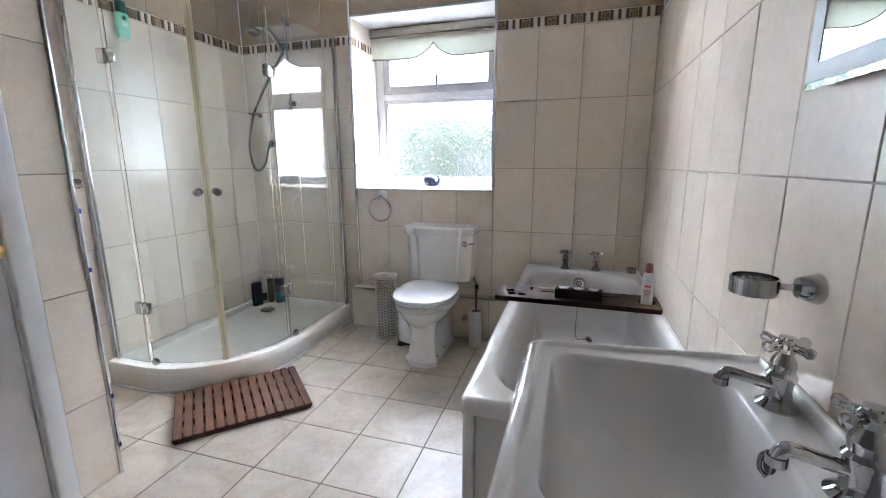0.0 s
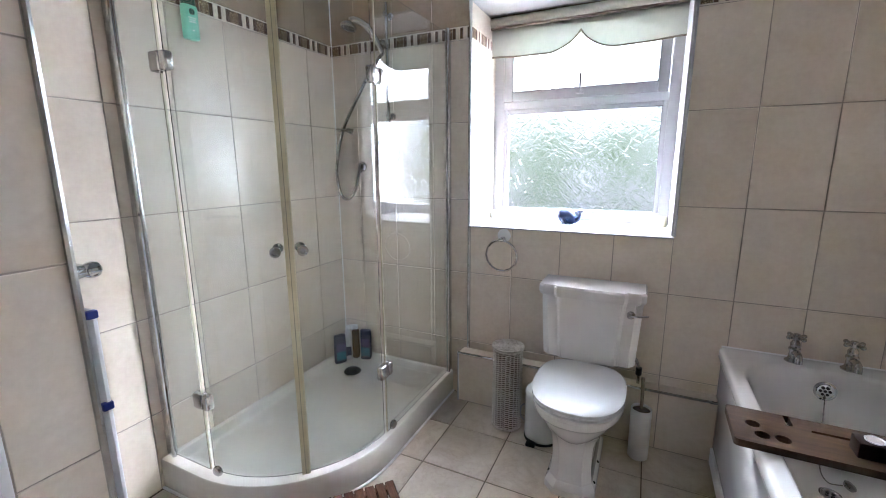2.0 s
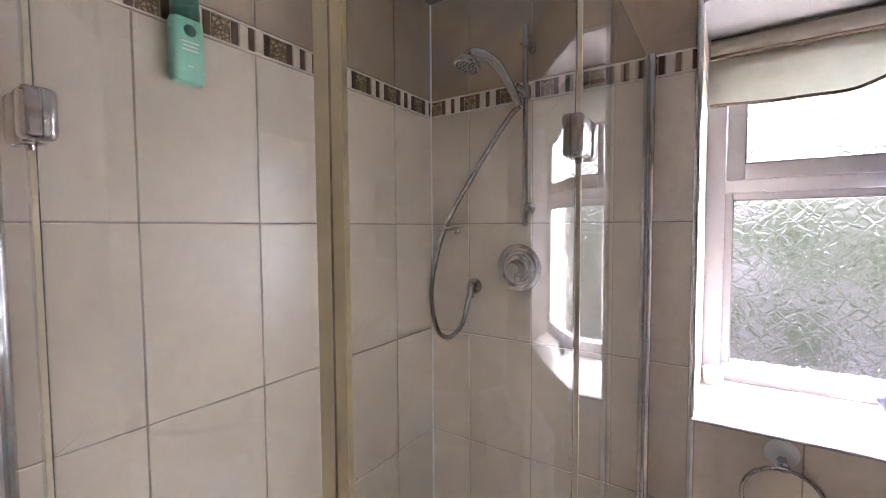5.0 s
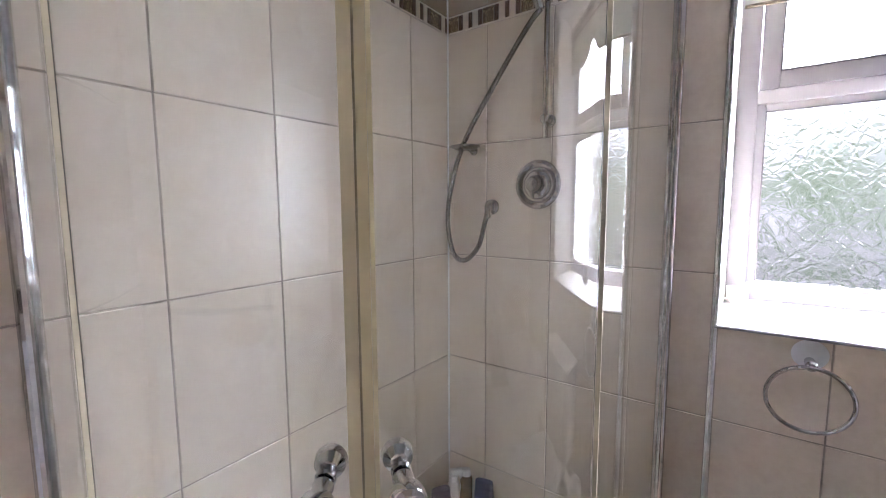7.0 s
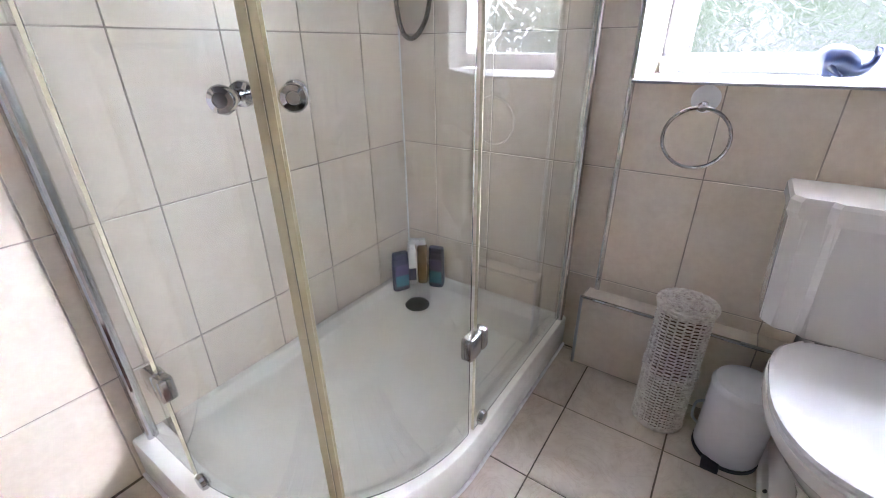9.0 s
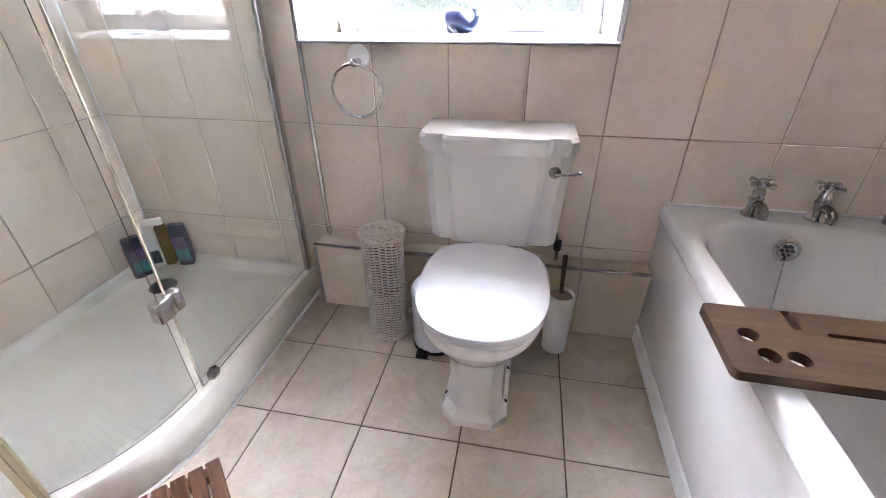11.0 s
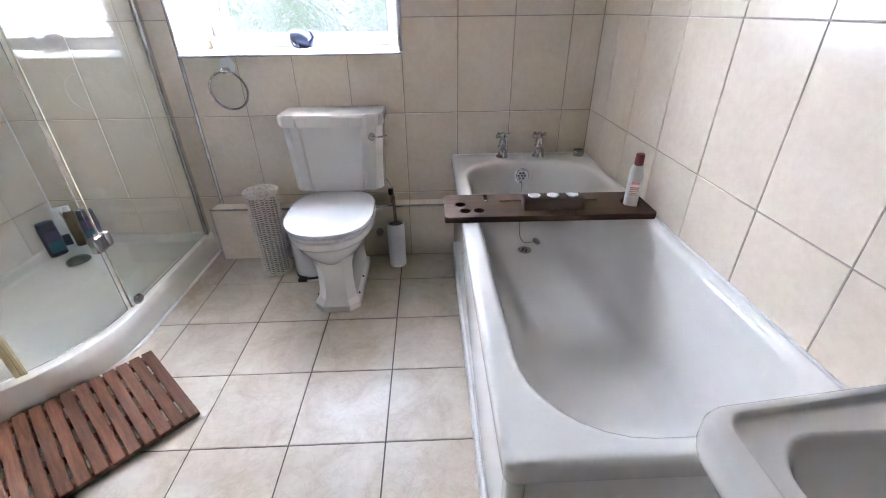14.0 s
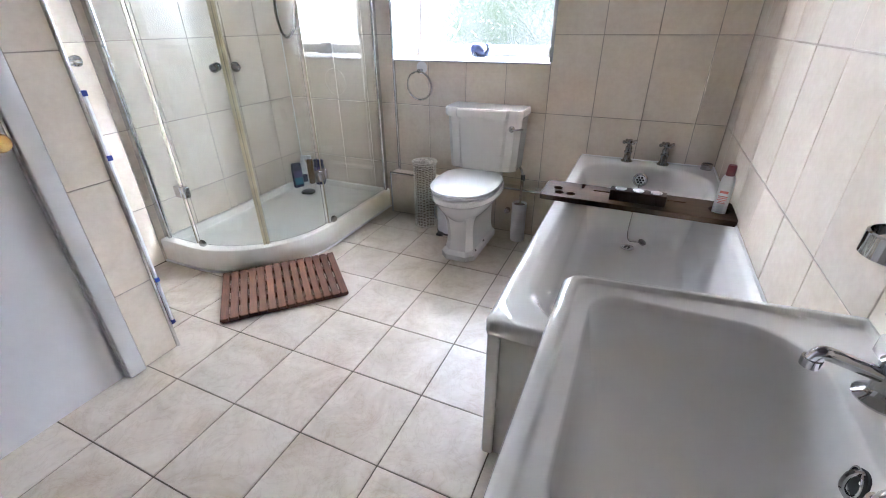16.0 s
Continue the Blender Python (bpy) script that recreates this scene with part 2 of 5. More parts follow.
def fabric():
    m, t, b = nodes("cream_blind_cloth")
    c = ramp(t, tex(t, 14.0, 4), [(0.3, (0.33, 0.305, 0.245)), (0.7, (0.40, 0.37, 0.30))])
    t.links.new(c, b.inputs["Base Color"])
    b.inputs["Roughness"].default_value = 0.9
    b.inputs["Transmission Weight"].default_value = 0.0
    bump(t, b, tex(t, 500.0, 2, stretch=(1, 1, 3)), 0.3)
    tr = t.nodes.new("ShaderNodeBsdfTranslucent")
    tr.inputs["Color"].default_value = (0.70, 0.73, 0.66, 1)
    sh = t.nodes.new("ShaderNodeMixShader")
    sh.inputs[0].default_value = 0.24
    t.links.new(b.outputs[0], sh.inputs[1])
    t.links.new(tr.outputs[0], sh.inputs[2])
    t.links.new(sh.outputs[0], t.nodes["Material Output"].inputs["Surface"])
    return m


M_CLOTH = fabric()


SKY_LOW, SKY_HIGH, SIDE_GLOW, HEDGE_TOP = 12.0, 130.0, 158.0, (2.35, 3.9)


def garden():
    """Glowing backdrop: overcast sky, brighter towards the zenith, over a self-lit blurred hedge, seen only through the
    obscure glass; bright sides are added to light the room.
    """
    m, t, b = nodes("garden_distance")
    t.nodes.remove(b)
    co = t.nodes.new("ShaderNodeTexCoord")
    sep = t.nodes.new("ShaderNodeSeparateXYZ")
    t.links.new(co.outputs["Object"], sep.inputs[0])
    wob = t.nodes.new("ShaderNodeMath")
    wob.operation = "MULTIPLY_ADD"
    wob.inputs[1].default_value = 1.6
    t.links.new(tex(t, 0.8, 5, 0.6, shift=False), wob.inputs[0])
    t.links.new(sep.outputs["Z"], wob.inputs[2])
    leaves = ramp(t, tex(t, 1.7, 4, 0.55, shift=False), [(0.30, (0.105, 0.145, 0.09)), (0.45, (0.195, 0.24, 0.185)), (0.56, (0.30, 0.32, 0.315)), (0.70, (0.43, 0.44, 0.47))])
    edge = t.nodes.new("ShaderNodeMapRange")
    edge.inputs[1].default_value, edge.inputs[2].default_value = HEDGE_TOP
    t.links.new(wob.outputs[0], edge.inputs[0])
    rise = t.nodes.new("ShaderNodeMapRange")
    rise.inputs[1].default_value, rise.inputs[2].default_value = 2.6, 5.6
    rise.inputs[3].default_value, rise.inputs[4].default_value = SKY_LOW, SKY_HIGH
    t.links.new(sep.outputs["Z"], rise.inputs[0])
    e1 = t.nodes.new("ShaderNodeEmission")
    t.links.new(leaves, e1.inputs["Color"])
    # the hedge's own glow, painted stronger with height
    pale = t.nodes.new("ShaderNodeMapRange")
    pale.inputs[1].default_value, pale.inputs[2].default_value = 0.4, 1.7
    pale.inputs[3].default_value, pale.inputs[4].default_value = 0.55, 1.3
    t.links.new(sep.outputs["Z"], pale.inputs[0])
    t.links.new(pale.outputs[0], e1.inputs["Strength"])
    e2 = t.nodes.new("ShaderNodeEmission")
    e2.inputs["Color"].default_value = (0.87, 0.93, 1.0, 1)
    t.links.new(rise.outputs[0], e2.inputs["Strength"])
    sh = t.nodes.new("ShaderNodeMixShader")
    cube = t.nodes.new("ShaderNodeMath")
    cube.operation = "POWER"
    cube.inputs[1].default_value = 3.0
    t.links.new(edge.outputs[0], cube.inputs[0])
    # shrubs stand before the window only; unseen glow added either side lights the walls
    side = t.nodes.new("ShaderNodeMath")
    side.operation = "MULTIPLY_ADD"
    side.inputs[1].default_value = 1.4
    t.links.new(tex(t, 0.7, 5, 0.6, shift=False), side.inputs[0])
    off = t.nodes.new("ShaderNodeMath")
    off.operation = "ADD"
    off.inputs[1].default_value = 0.95
    t.links.new(sep.outputs["X"], off.inputs[0])
    far = t.nodes.new("ShaderNodeMath")
    far.operation = "ABSOLUTE"
    t.links.new(off.outputs[0], far.inputs[0])
    t.links.new(far.outputs[0], side.inputs[2])
    side_fill = t.nodes.new("ShaderNodeMapRange")
    side_fill.inputs[1].default_value, side_fill.inputs[2].default_value = 2.6, 3.05
    t.links.new(side.outputs[0], side_fill.inputs[0])
    t.links.new(cube.outputs[0], sh.inputs[0])
    t.links.new(e1.outputs[0], sh.inputs[1])
    t.links.new(e2.outputs[0], sh.inputs[2])
    e3 = t.nodes.new("ShaderNodeEmission")
    e3.inputs["Color"].default_value = (0.90, 0.95, 1.0, 1)
    e3.inputs["Strength"].default_value = SIDE_GLOW
    sides = t.nodes.new("ShaderNodeMixShader")
    t.links.new(side_fill.outputs[0], sides.inputs[0])
    t.links.new(sh.outputs[0], sides.inputs[1])
    t.links.new(e3.outputs[0], sides.inputs[2])
    t.links.new(sides.outputs[0], t.nodes["Material Output"].inputs["Surface"])
    return m


M_GARDEN = garden()


# ---- shaping ----
def part(name, bm, material, parent=None, label="", smooth=35):
    me = bpy.data.meshes.new(name)
    bmesh.ops.recalc_face_normals(bm, faces=bm.faces)
    bm.to_mesh(me)
    bm.free()
    me.materials.append(material)
    if smooth:
        me.shade_smooth()
        me.set_sharp_from_angle(angle=radians(smooth))
    ob = new(name, me)
    if parent:
        ob.parent = parent
    if label:
        ob["label"] = label
    return ob


def thing(name, place, label, category, rz=0.0, group="", kind=""):
    ob = new(name)
    ob.empty_display_size = 0.05
    ob.matrix_basis = pose(*place, 0, 0, rz)
    return tagged(ob, label, category, group, kind)


def structure(name, bm, material, label, category="wall", smooth=0):
    return tagged(part(name, bm, material, smooth=smooth), label, category, kind="structure")


def box(bm, a, b, bevel=0.0, seg=2, skip=()):
    lo = [min(p, q) for p, q in zip(a, b)]
    hi = [max(p, q) for p, q in zip(a, b)]
    r = bmesh.ops.create_cube(bm, size=1.0)
    vs = r["verts"]
    for v in vs:
        v.co = Vector([lo[i] + (v.co[i] + 0.5) * (hi[i] - lo[i]) for i in range(3)])
    if bevel:
        es = list({e for v in vs for e in v.link_edges})
        bmesh.ops.bevel(bm, geom=es, offset=bevel, segments=seg, profile=0.5, affect="EDGES")
    return bm


def boxes(*list_of):
    bm = bmesh.new()
    for a, b, *rest in list_of:
        box(bm, a, b, *rest)
    return bm


def loft(bm, rings, cap0=True, cap1=True, closed=True):
    prev, first = None, None
    for ring in rings:
        vs = [bm.verts.new(p) for p in ring]
        if prev:
            n = len(vs)
            for i in range(n if closed else n - 1):
                j = (i + 1) % n
                bm.faces.new((prev[i], prev[j], vs[j], vs[i]))
        else:
            first = vs
        prev = vs
    if cap0:
        bm.faces.new(list(reversed(first)))
    if cap1:
        bm.faces.new(prev)
    return bm


def lathe(bm, profile, place=(0, 0, 0), seg=24, axis=(0, 0, 1)):
    q = Vector(axis).normalized().to_track_quat("Z", "Y")
    rings = []
    for r, z in profile:
        rings.append([Vector(place) + q @ Vector((max(r, 1e-4) * math.cos(2 * math.pi * i / seg), max(r, 1e-4) * math.sin(2 * math.pi * i / seg), z)) for i in range(seg)])
    return loft(bm, rings)


def tube(bm, pts, r, seg=10, closed=False):
    pts = [Vector(p) for p in pts]
    n = len(pts)
    rad = r if isinstance(r, (list, tuple)) else [r] * n
    rings, nrm = [], None
    for i, p in enumerate(pts):
        a = pts[(i - 1) % n] if (closed or i) else p
        b = pts[(i + 1) % n] if (closed or i < n - 1) else p
        d = (b - a).normalized()
        if nrm is None:
            nrm = d.orthogonal().normalized()
        else:
            nrm = (nrm - d * nrm.dot(d)).normalized()
        bi = d.cross(nrm)
        rings.append([p + rad[i] * (nrm * math.cos(2 * math.pi * k / seg) + bi * math.sin(2 * math.pi * k / seg)) for k in range(seg)])
    if closed:
        rings.append(rings[0])
        loft(bm, rings, False, False)
        bmesh.ops.remove_doubles(bm, verts=bm.verts, dist=1e-5)
        return bm
    return loft(bm, rings)


def curve(points, n=8):
    """A smooth line through points (Catmull-Rom)."""
    p = [Vector(q) for q in points]
    p = [2 * p[0] - p[1], *p, 2 * p[-1] - p[-2]]
    out = []
    for i in range(1, len(p) - 2):
        for k in range(n):
            s = k / n
            a, b, c, d = p[i - 1 : i + 3]
            out.append(0.5 * (2 * b + (c - a) * s + (2 * a - 5 * b + 4 * c - d) * s * s + (3 * b - a - 3 * c + d) * s ** 3))
    return [*out, p[-2]]


def rrect(x0, y0, x1, y1, r, z, n=6):
    """A rounded rectangle, anticlockwise; r one radius, or four from the corner x1, y1 on."""
    rs = r if isinstance(r, (list, tuple)) else [r] * 4
    out = []
    for k, (cx, cy, sx, sy) in enumerate(((x1, y1, -1, -1), (x0, y1, 1, -1), (x0, y0, 1, 1), (x1, y0, -1, 1))):
        q = rs[k]
        for i in range(n + 1):
            a = math.pi / 2 * (k + i / n)
            out.append(Vector((cx + sx * q + q * math.cos(a), cy + sy * q + q * math.sin(a), z)))
    return out


def egg(cx, yf, yb, w, z, n=40, p=2.3, square=0.0):
    """A seat's outline: round at the front (low y), squarer at the back."""
    out = []
    cy = yf + (yb - yf) * 0.52
    for i in range(n):
        a = 2 * math.pi * i / n
        c, s = math.cos(a), math.sin(a)
        e = p if s < 0 else p + square
        x = math.copysign(abs(c) ** (2 / e), c) * w / 2
        y = math.copysign(abs(s) ** (2 / e), s) * ((yb - cy) if s > 0 else (cy - yf))
        out.append(Vector((cx + x, cy + y, z)))
    return out


# ---- structure ----
T = 0.003      # tiles stand this far proud of the grout
structure("floor", boxes(((LEFT - 0.2, SOUTH - 0.1, -0.12), (RIGHT + 0.1, 3.3, -T))), M_FGROUT, "dark grouted floor under beige stone-effect tiles", "floor")
structure("ceiling", boxes(((LEFT - 0.2, SOUTH - 0.1, CEIL), (RIGHT + 0.2, 3.36, CEIL + 0.1))), M_PLASTER, "white plaster ceiling, coloured grey to cut bounce light", "ceiling")
YB = BACK + T
wall_back = structure("wall_north", boxes(
    ((LEFT - 0.2, YB, 0), (WIN_L, 3.36, CEIL)), ((WIN_R, YB, 0), (RIGHT + 0.1, 3.36, CEIL)),
    ((WIN_L, YB, 0), (WIN_R, 3.36, SILL - 0.012)), ((WIN_L, YB, HEAD), (WIN_R, 3.36, CEIL))), M_GROUT,
    "cream tiled window wall with brown mosaic border", "wall")
wall_right = structure("wall_east", boxes(((RIGHT + T, SOUTH, 0), (RIGHT + 0.12, YB, CEIL))), M_GROUT, "cream tiled wall beside bath and basin", "wall")
wall_left = structure("wall_west", boxes(((LEFT - 0.15, PIER_Y - 0.1, 0), (LEFT - T, YB, CEIL))), M_GROUT, "cream tiled shower wall with mosaic border", "wall")
pier = structure("wall_pier", boxes(((LEFT - T, 0.94, 0), (PIER_X - T, PIER_Y - T, CEIL))), M_GROUT, "cream tiled pier between door and shower recess", "wall")
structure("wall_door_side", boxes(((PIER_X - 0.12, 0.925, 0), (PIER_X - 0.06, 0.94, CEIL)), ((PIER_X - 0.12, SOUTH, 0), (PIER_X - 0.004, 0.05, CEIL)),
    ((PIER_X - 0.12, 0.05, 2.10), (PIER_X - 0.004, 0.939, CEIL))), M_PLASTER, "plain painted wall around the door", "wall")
structure("wall_south", boxes(((LEFT - 0.2, SOUTH - 0.1, 0), (RIGHT + 0.12, SOUTH, CEIL))), M_PLASTER, "unseen wall closing the room, coloured grey to cut bounce light", "wall")
structure("backdrop", boxes(((-9.0, 6.0, -1.5), (8.0, 6.02, 11.0))), M_GARDEN, "glowing backdrop of overcast sky above a blurred green hedge", "backdrop")

# door and its frame, in the west wall
door = tagged(thing("door_1", (PIER_X - 0.01, 0.49, 0.0), "closed white painted flush door with brass knob", "door"), kind="structure")
part("door_leaf", boxes(((-0.045, -0.38, 0.008), (-0.006, 0.38, 2.03), 0.002)), M_DOOR, door)
kb = bmesh.new()
lathe(kb, [(0.0, 0.0), (0.026, 0.001), (0.026, 0.006), (0.011, 0.010), (0.010, 0.028), (0.022, 0.040), (0.027, 0.052), (0.022, 0.064), (0.0, 0.069)], (-0.006, 0.342, 0.945), 24, (1, 0, 0))
part("door_knob", kb, M_BRASS, door, "round polished brass door knob")
for nm, a, b in (("architrave", (0.0, 0.386, 0.0), (0.022, 0.449, 2.10)), ("architrave", (0.0, -0.449, 0.0), (0.022, -0.386, 2.10)), ("architrave", (0.0, -0.386, 2.037), (0.022, 0.386, 2.10))):
    part(nm, boxes((a, b, 0.006, 3)), M_PAINT, door, "white gloss painted architrave")
part("door_frame", boxes(((-0.11, 0.382, 0), (-0.001, 0.435, 2.05)), ((-0.11, -0.435, 0), (-0.001, -0.382, 2.05)), ((-0.11, -0.382, 2.032), (-0.001, 0.382, 2.05))), M_PAINT, door)


# ---- window ----
def frame_bars(x0, z0, x1, z1, w, y0, y1, bev=0.004):
    return boxes(((x0, y0, z0), (x0 + w, y1, z1), bev), ((x1 - w, y0, z0), (x1, y1, z1), bev),
                 ((x0 + w - 0.001, y0 + 0.001, z0), (x1 - w + 0.001, y1, z0 + w), bev), ((x0 + w - 0.001, y0 + 0.001, z1 - w), (x1 - w + 0.001, y1, z1), bev))


win = tagged(thing("window_1", ((WIN_L + WIN_R) / 2, FRAME_Y, SILL), "white plastic window with leaf-patterned obscure glass", "window"), kind="structure")
hw = (WIN_R - WIN_L) / 2 - 0.001
fz = HEAD - SILL
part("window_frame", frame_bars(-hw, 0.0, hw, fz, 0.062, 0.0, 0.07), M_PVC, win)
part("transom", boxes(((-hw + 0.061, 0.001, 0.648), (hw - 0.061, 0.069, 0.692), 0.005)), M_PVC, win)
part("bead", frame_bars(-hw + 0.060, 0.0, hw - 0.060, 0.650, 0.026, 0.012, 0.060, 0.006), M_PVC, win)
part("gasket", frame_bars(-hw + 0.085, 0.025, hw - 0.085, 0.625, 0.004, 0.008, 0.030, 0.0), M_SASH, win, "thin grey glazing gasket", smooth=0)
sash = part("top_sash", frame_bars(-hw + 0.064, 0.690, hw - 0.064, fz - 0.064, 0.052, -0.012, 0.055, 0.006), M_SASH, win, "top-hung opening sash with its shade coloured in as grey")
part("gasket", frame_bars(-hw + 0.115, 0.741, hw - 0.115, fz - 0.115, 0.004, -0.014, 0.020, 0.0), M_SASHLINE, sash, "dark glazing gasket", smooth=0)
hb = bmesh.new()
box(hb, (-0.022, -0.028, 0.708), (0.022, -0.011, 0.724), 0.004)
box(hb, (-0.006, -0.036, 0.714), (0.006, -0.024, 0.815), 0.004)
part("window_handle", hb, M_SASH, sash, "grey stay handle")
pane = part("pane", boxes(((-hw + 0.07, 0.030, 0.01), (hw - 0.07, 0.036, 0.648))), M_LEAF, win, "leaf-patterned obscure glass", smooth=0)
pane.visible_shadow = False
pane = part("pane", boxes(((-hw + 0.10, 0.020, 0.73), (hw - 0.10, 0.026, fz - 0.10))), M_LEAF, sash, "leaf-patterned obscure glass", smooth=0)
pane.visible_shadow = False
part("window_sill", boxes(((-hw - 0.0, BACK - 0.010 - FRAME_Y, -0.012), (hw, 0.0, -0.001), 0.004)), M_PAINT, win, "glossy white tiled sill")
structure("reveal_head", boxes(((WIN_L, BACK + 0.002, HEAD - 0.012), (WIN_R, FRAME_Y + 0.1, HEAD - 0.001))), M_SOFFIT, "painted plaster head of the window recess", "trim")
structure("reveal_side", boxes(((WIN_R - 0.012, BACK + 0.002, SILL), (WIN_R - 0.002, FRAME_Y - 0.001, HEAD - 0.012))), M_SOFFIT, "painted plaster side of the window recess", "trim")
structure("reveal_side", boxes(((WIN_L + 0.001, BACK + 0.002, SILL), (WIN_L + 0.004, FRAME_Y - 0.001, HEAD - 0.012))), M_GROUT, "tiled side of the window recess", "trim")

# roman blind, drawn up
blind = thing("roman_blind", ((WIN_L + WIN_R) / 2, FRAME_Y - 0.05, HEAD - 0.014), "cream fabric roman blind drawn up, scalloped grey braided hem", "blind")
bw = hw - 0.014


def hem(x):
    u = abs(x) / bw
    z = -0.206 + 0.010 * math.cos(u * 2 * math.pi * 0.9) + 0.012 * u * u * -1.0
    return z + 0.075 * math.exp(-u / 0.085) - 0.012 * math.exp(-((u - 0.30) / 0.14) ** 2)


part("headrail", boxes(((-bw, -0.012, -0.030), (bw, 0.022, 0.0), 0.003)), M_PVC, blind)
bm = bmesh.new()
rings = []
for i in range(21):
    a = 2 * math.pi * i / 21
    rings.append((-0.062 + 0.020 * math.cos(a), -0.034 + 0.025 * math.sin(a)))
loft(bm, [[(x, y + 0.002 * math.sin(x * 11), z + 0.0015 * math.sin(x * 7)) for y, z in rings] for x in (-bw + 2 * bw * k / 24 for k in range(25))])
part("fold", bm, M_CLOTH, blind, "cream cloth fold bulging forward")
part("fold", boxes(((-bw + 0.003, -0.044, -0.100), (bw - 0.003, -0.034, -0.020), 0.004), ((-bw + 0.003, -0.030, -0.095), (bw - 0.003, -0.016, -0.031), 0.006)), M_CLOTH, blind)
bm = bmesh.new()
xs = [-bw + 2 * bw * i / 160 for i in range(161)]
rows_b = []
for f in (0.0, 0.35, 0.7, 1.0):
    rows_b.append([(x, -0.050 + 0.004 * math.sin(x * 9), -0.040 + (hem(x) + 0.040) * f) for x in xs])
va = [[bm.verts.new(p) for p in r] for r in rows_b]
vb = [[bm.verts.new((p[0], p[1] + 0.003, p[2])) for p in r] for r in rows_b]
for g in (va, vb):
    for r in range(3):
        for i in range(160):
            bm.faces.new((g[r][i], g[r][i + 1], g[r + 1][i + 1], g[r + 1][i]))
for i in range(160):
    bm.faces.new((va[3][i], va[3][i + 1], vb[3][i + 1], vb[3][i]))
part("valance", bm, M_CLOTH, blind, "cream cloth with scalloped lower edge")
bm = bmesh.new()
tube(bm, [(x, -0.0505 + 0.004 * math.sin(x * 9), hem(x)) for x in xs], 0.0056, 6)
part("braid", bm, M_BRAID, blind, "grey braided edging")
bm = bmesh.new()
tube(bm, [(x, -0.064 + 0.002 * math.sin(x * 9), -0.0635) for x in xs[::4]], 0.0068, 6)
part("braid", bm, M_BRAID, blind, "grey braided edging")

bm = bmesh.new()
tube(bm, [(x, -0.064 + 0.002 * math.sin(x * 9), -0.009) for x in xs[::4]], 0.0055, 6)
part("braid", bm, M_BRAID, blind, "brown braided edging")

# ---- chrome tile trims ----
def trim(name, pts, r, mat, label):
    bm = bmesh.new()
    tube(bm, pts, r, 8)
    return tagged(part(name, bm, mat), label, "trim", kind="structure")


trim("trim", [(PIER_X - 0.003, PIER_Y - 0.003, 0.0), (PIER_X - 0.003, PIER_Y - 0.003, CEIL)], 0.009, M_SATIN, "chrome quarter-round tile trim on the pier corner")
trim("trim", [(WIN_L - 0.001, BACK - 0.001, 0.30), (WIN_L - 0.001, BACK - 0.001, CEIL)], 0.0095, M_SATIN, "chrome tile trim beside the window recess")
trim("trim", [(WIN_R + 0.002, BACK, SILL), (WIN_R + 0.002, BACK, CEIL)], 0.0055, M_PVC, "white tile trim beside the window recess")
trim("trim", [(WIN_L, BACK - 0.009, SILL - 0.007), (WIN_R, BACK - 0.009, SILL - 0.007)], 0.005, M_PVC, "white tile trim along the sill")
trim("trim", [(LEFT + 0.001, BACK - 0.001, 0.13), (LEFT + 0.001, BACK - 0.001, CEIL)], 0.004, M_WBOT, "white silicone line in the shower corner")
# pipe boxing behind the toilet
BOX_Y, BOX_Z, BOX_L = 2.752, 0.300, -1.322
boxing = structure("pipe_boxing", boxes(((BOX_L + T, BOX_Y + T, 0), (-0.045, YB, BOX_Z - T))), M_GROUT, "low tiled pipe boxing with chrome edge trim", "boxing")
trim("trim", [(BOX_L, BOX_Y, BOX_Z - 0.002), (-0.05, BOX_Y, BOX_Z - 0.002)], 0.0065, M_CHROME, "chrome tile trim on the boxing edge")
trim("trim", [(BOX_L + 0.001, BOX_Y + 0.001, 0.0), (BOX_L + 0.001, BOX_Y + 0.001, BOX_Z)], 0.006, M_PVC, "white tile trim on the boxing corner")

# ---- shower ----
TX, TY = -1.390, 1.580          # tray's front lines
CX, CY, CR = -1.940, 2.130, 0.55


def quad_ring(i, e, z, n=24):
    out = [Vector((LEFT + 0.001 + e, BACK - 0.001 - e, z)), Vector((LEFT + 0.001 + e, TY + i, z))]
    for k in range(n + 1):
        a = -math.pi / 2 + math.pi / 2 * k / n
        out.append(Vector((CX + (CR - i) * math.cos(a), CY + (CR - i) * math.sin(a), z)))
    out.append(Vector((TX - i, BACK - 0.001 - e, z)))
    return out


tray = thing("shower_tray", (0, 0, 0), "white offset quadrant shower tray, raised rim, slightly yellowed", "shower tray")
bm = bmesh.new()
loft(bm, [quad_ring(0.004, 0, 0), quad_ring(0.0, 0, 0.006), quad_ring(0.0, 0, 0.128), quad_ring(0.003, 0, 0.136), quad_ring(0.010, 0.002, 0.140),
          quad_ring(0.048, 0.022, 0.140), quad_ring(0.058, 0.028, 0.136), quad_ring(0.080, 0.045, 0.112), quad_ring(0.095, 0.058, 0.105), quad_ring(0.12, 0.08, 0.1035), quad_ring(0.15, 0.11, 0.1032)], False, True)
part("tray_body", bm, M_TRAY, tray)
bm = bmesh.new()
lathe(bm, [(0.052, 0.0), (0.053, 0.006), (0.046, 0.014), (0.030, 0.019), (0.0, 0.021)], (-1.975, 2.615, 0.101), 28)
part("drain_cover", bm, M_DRAIN, tray, "domed dark chrome drain cover")
bm = bmesh.new()
tube(bm, [*[(p.x, p.y, 0.004) for p in quad_ring(-0.004, 0, 0)[1:]]], 0.006, 6)
part("silicone_line", bm, M_WBOT, tray)

enc = thing("shower_enclosure", (0, 0, 0.14), "curved clear glass shower enclosure with chrome hinges, yellowed seals", "shower enclosure")
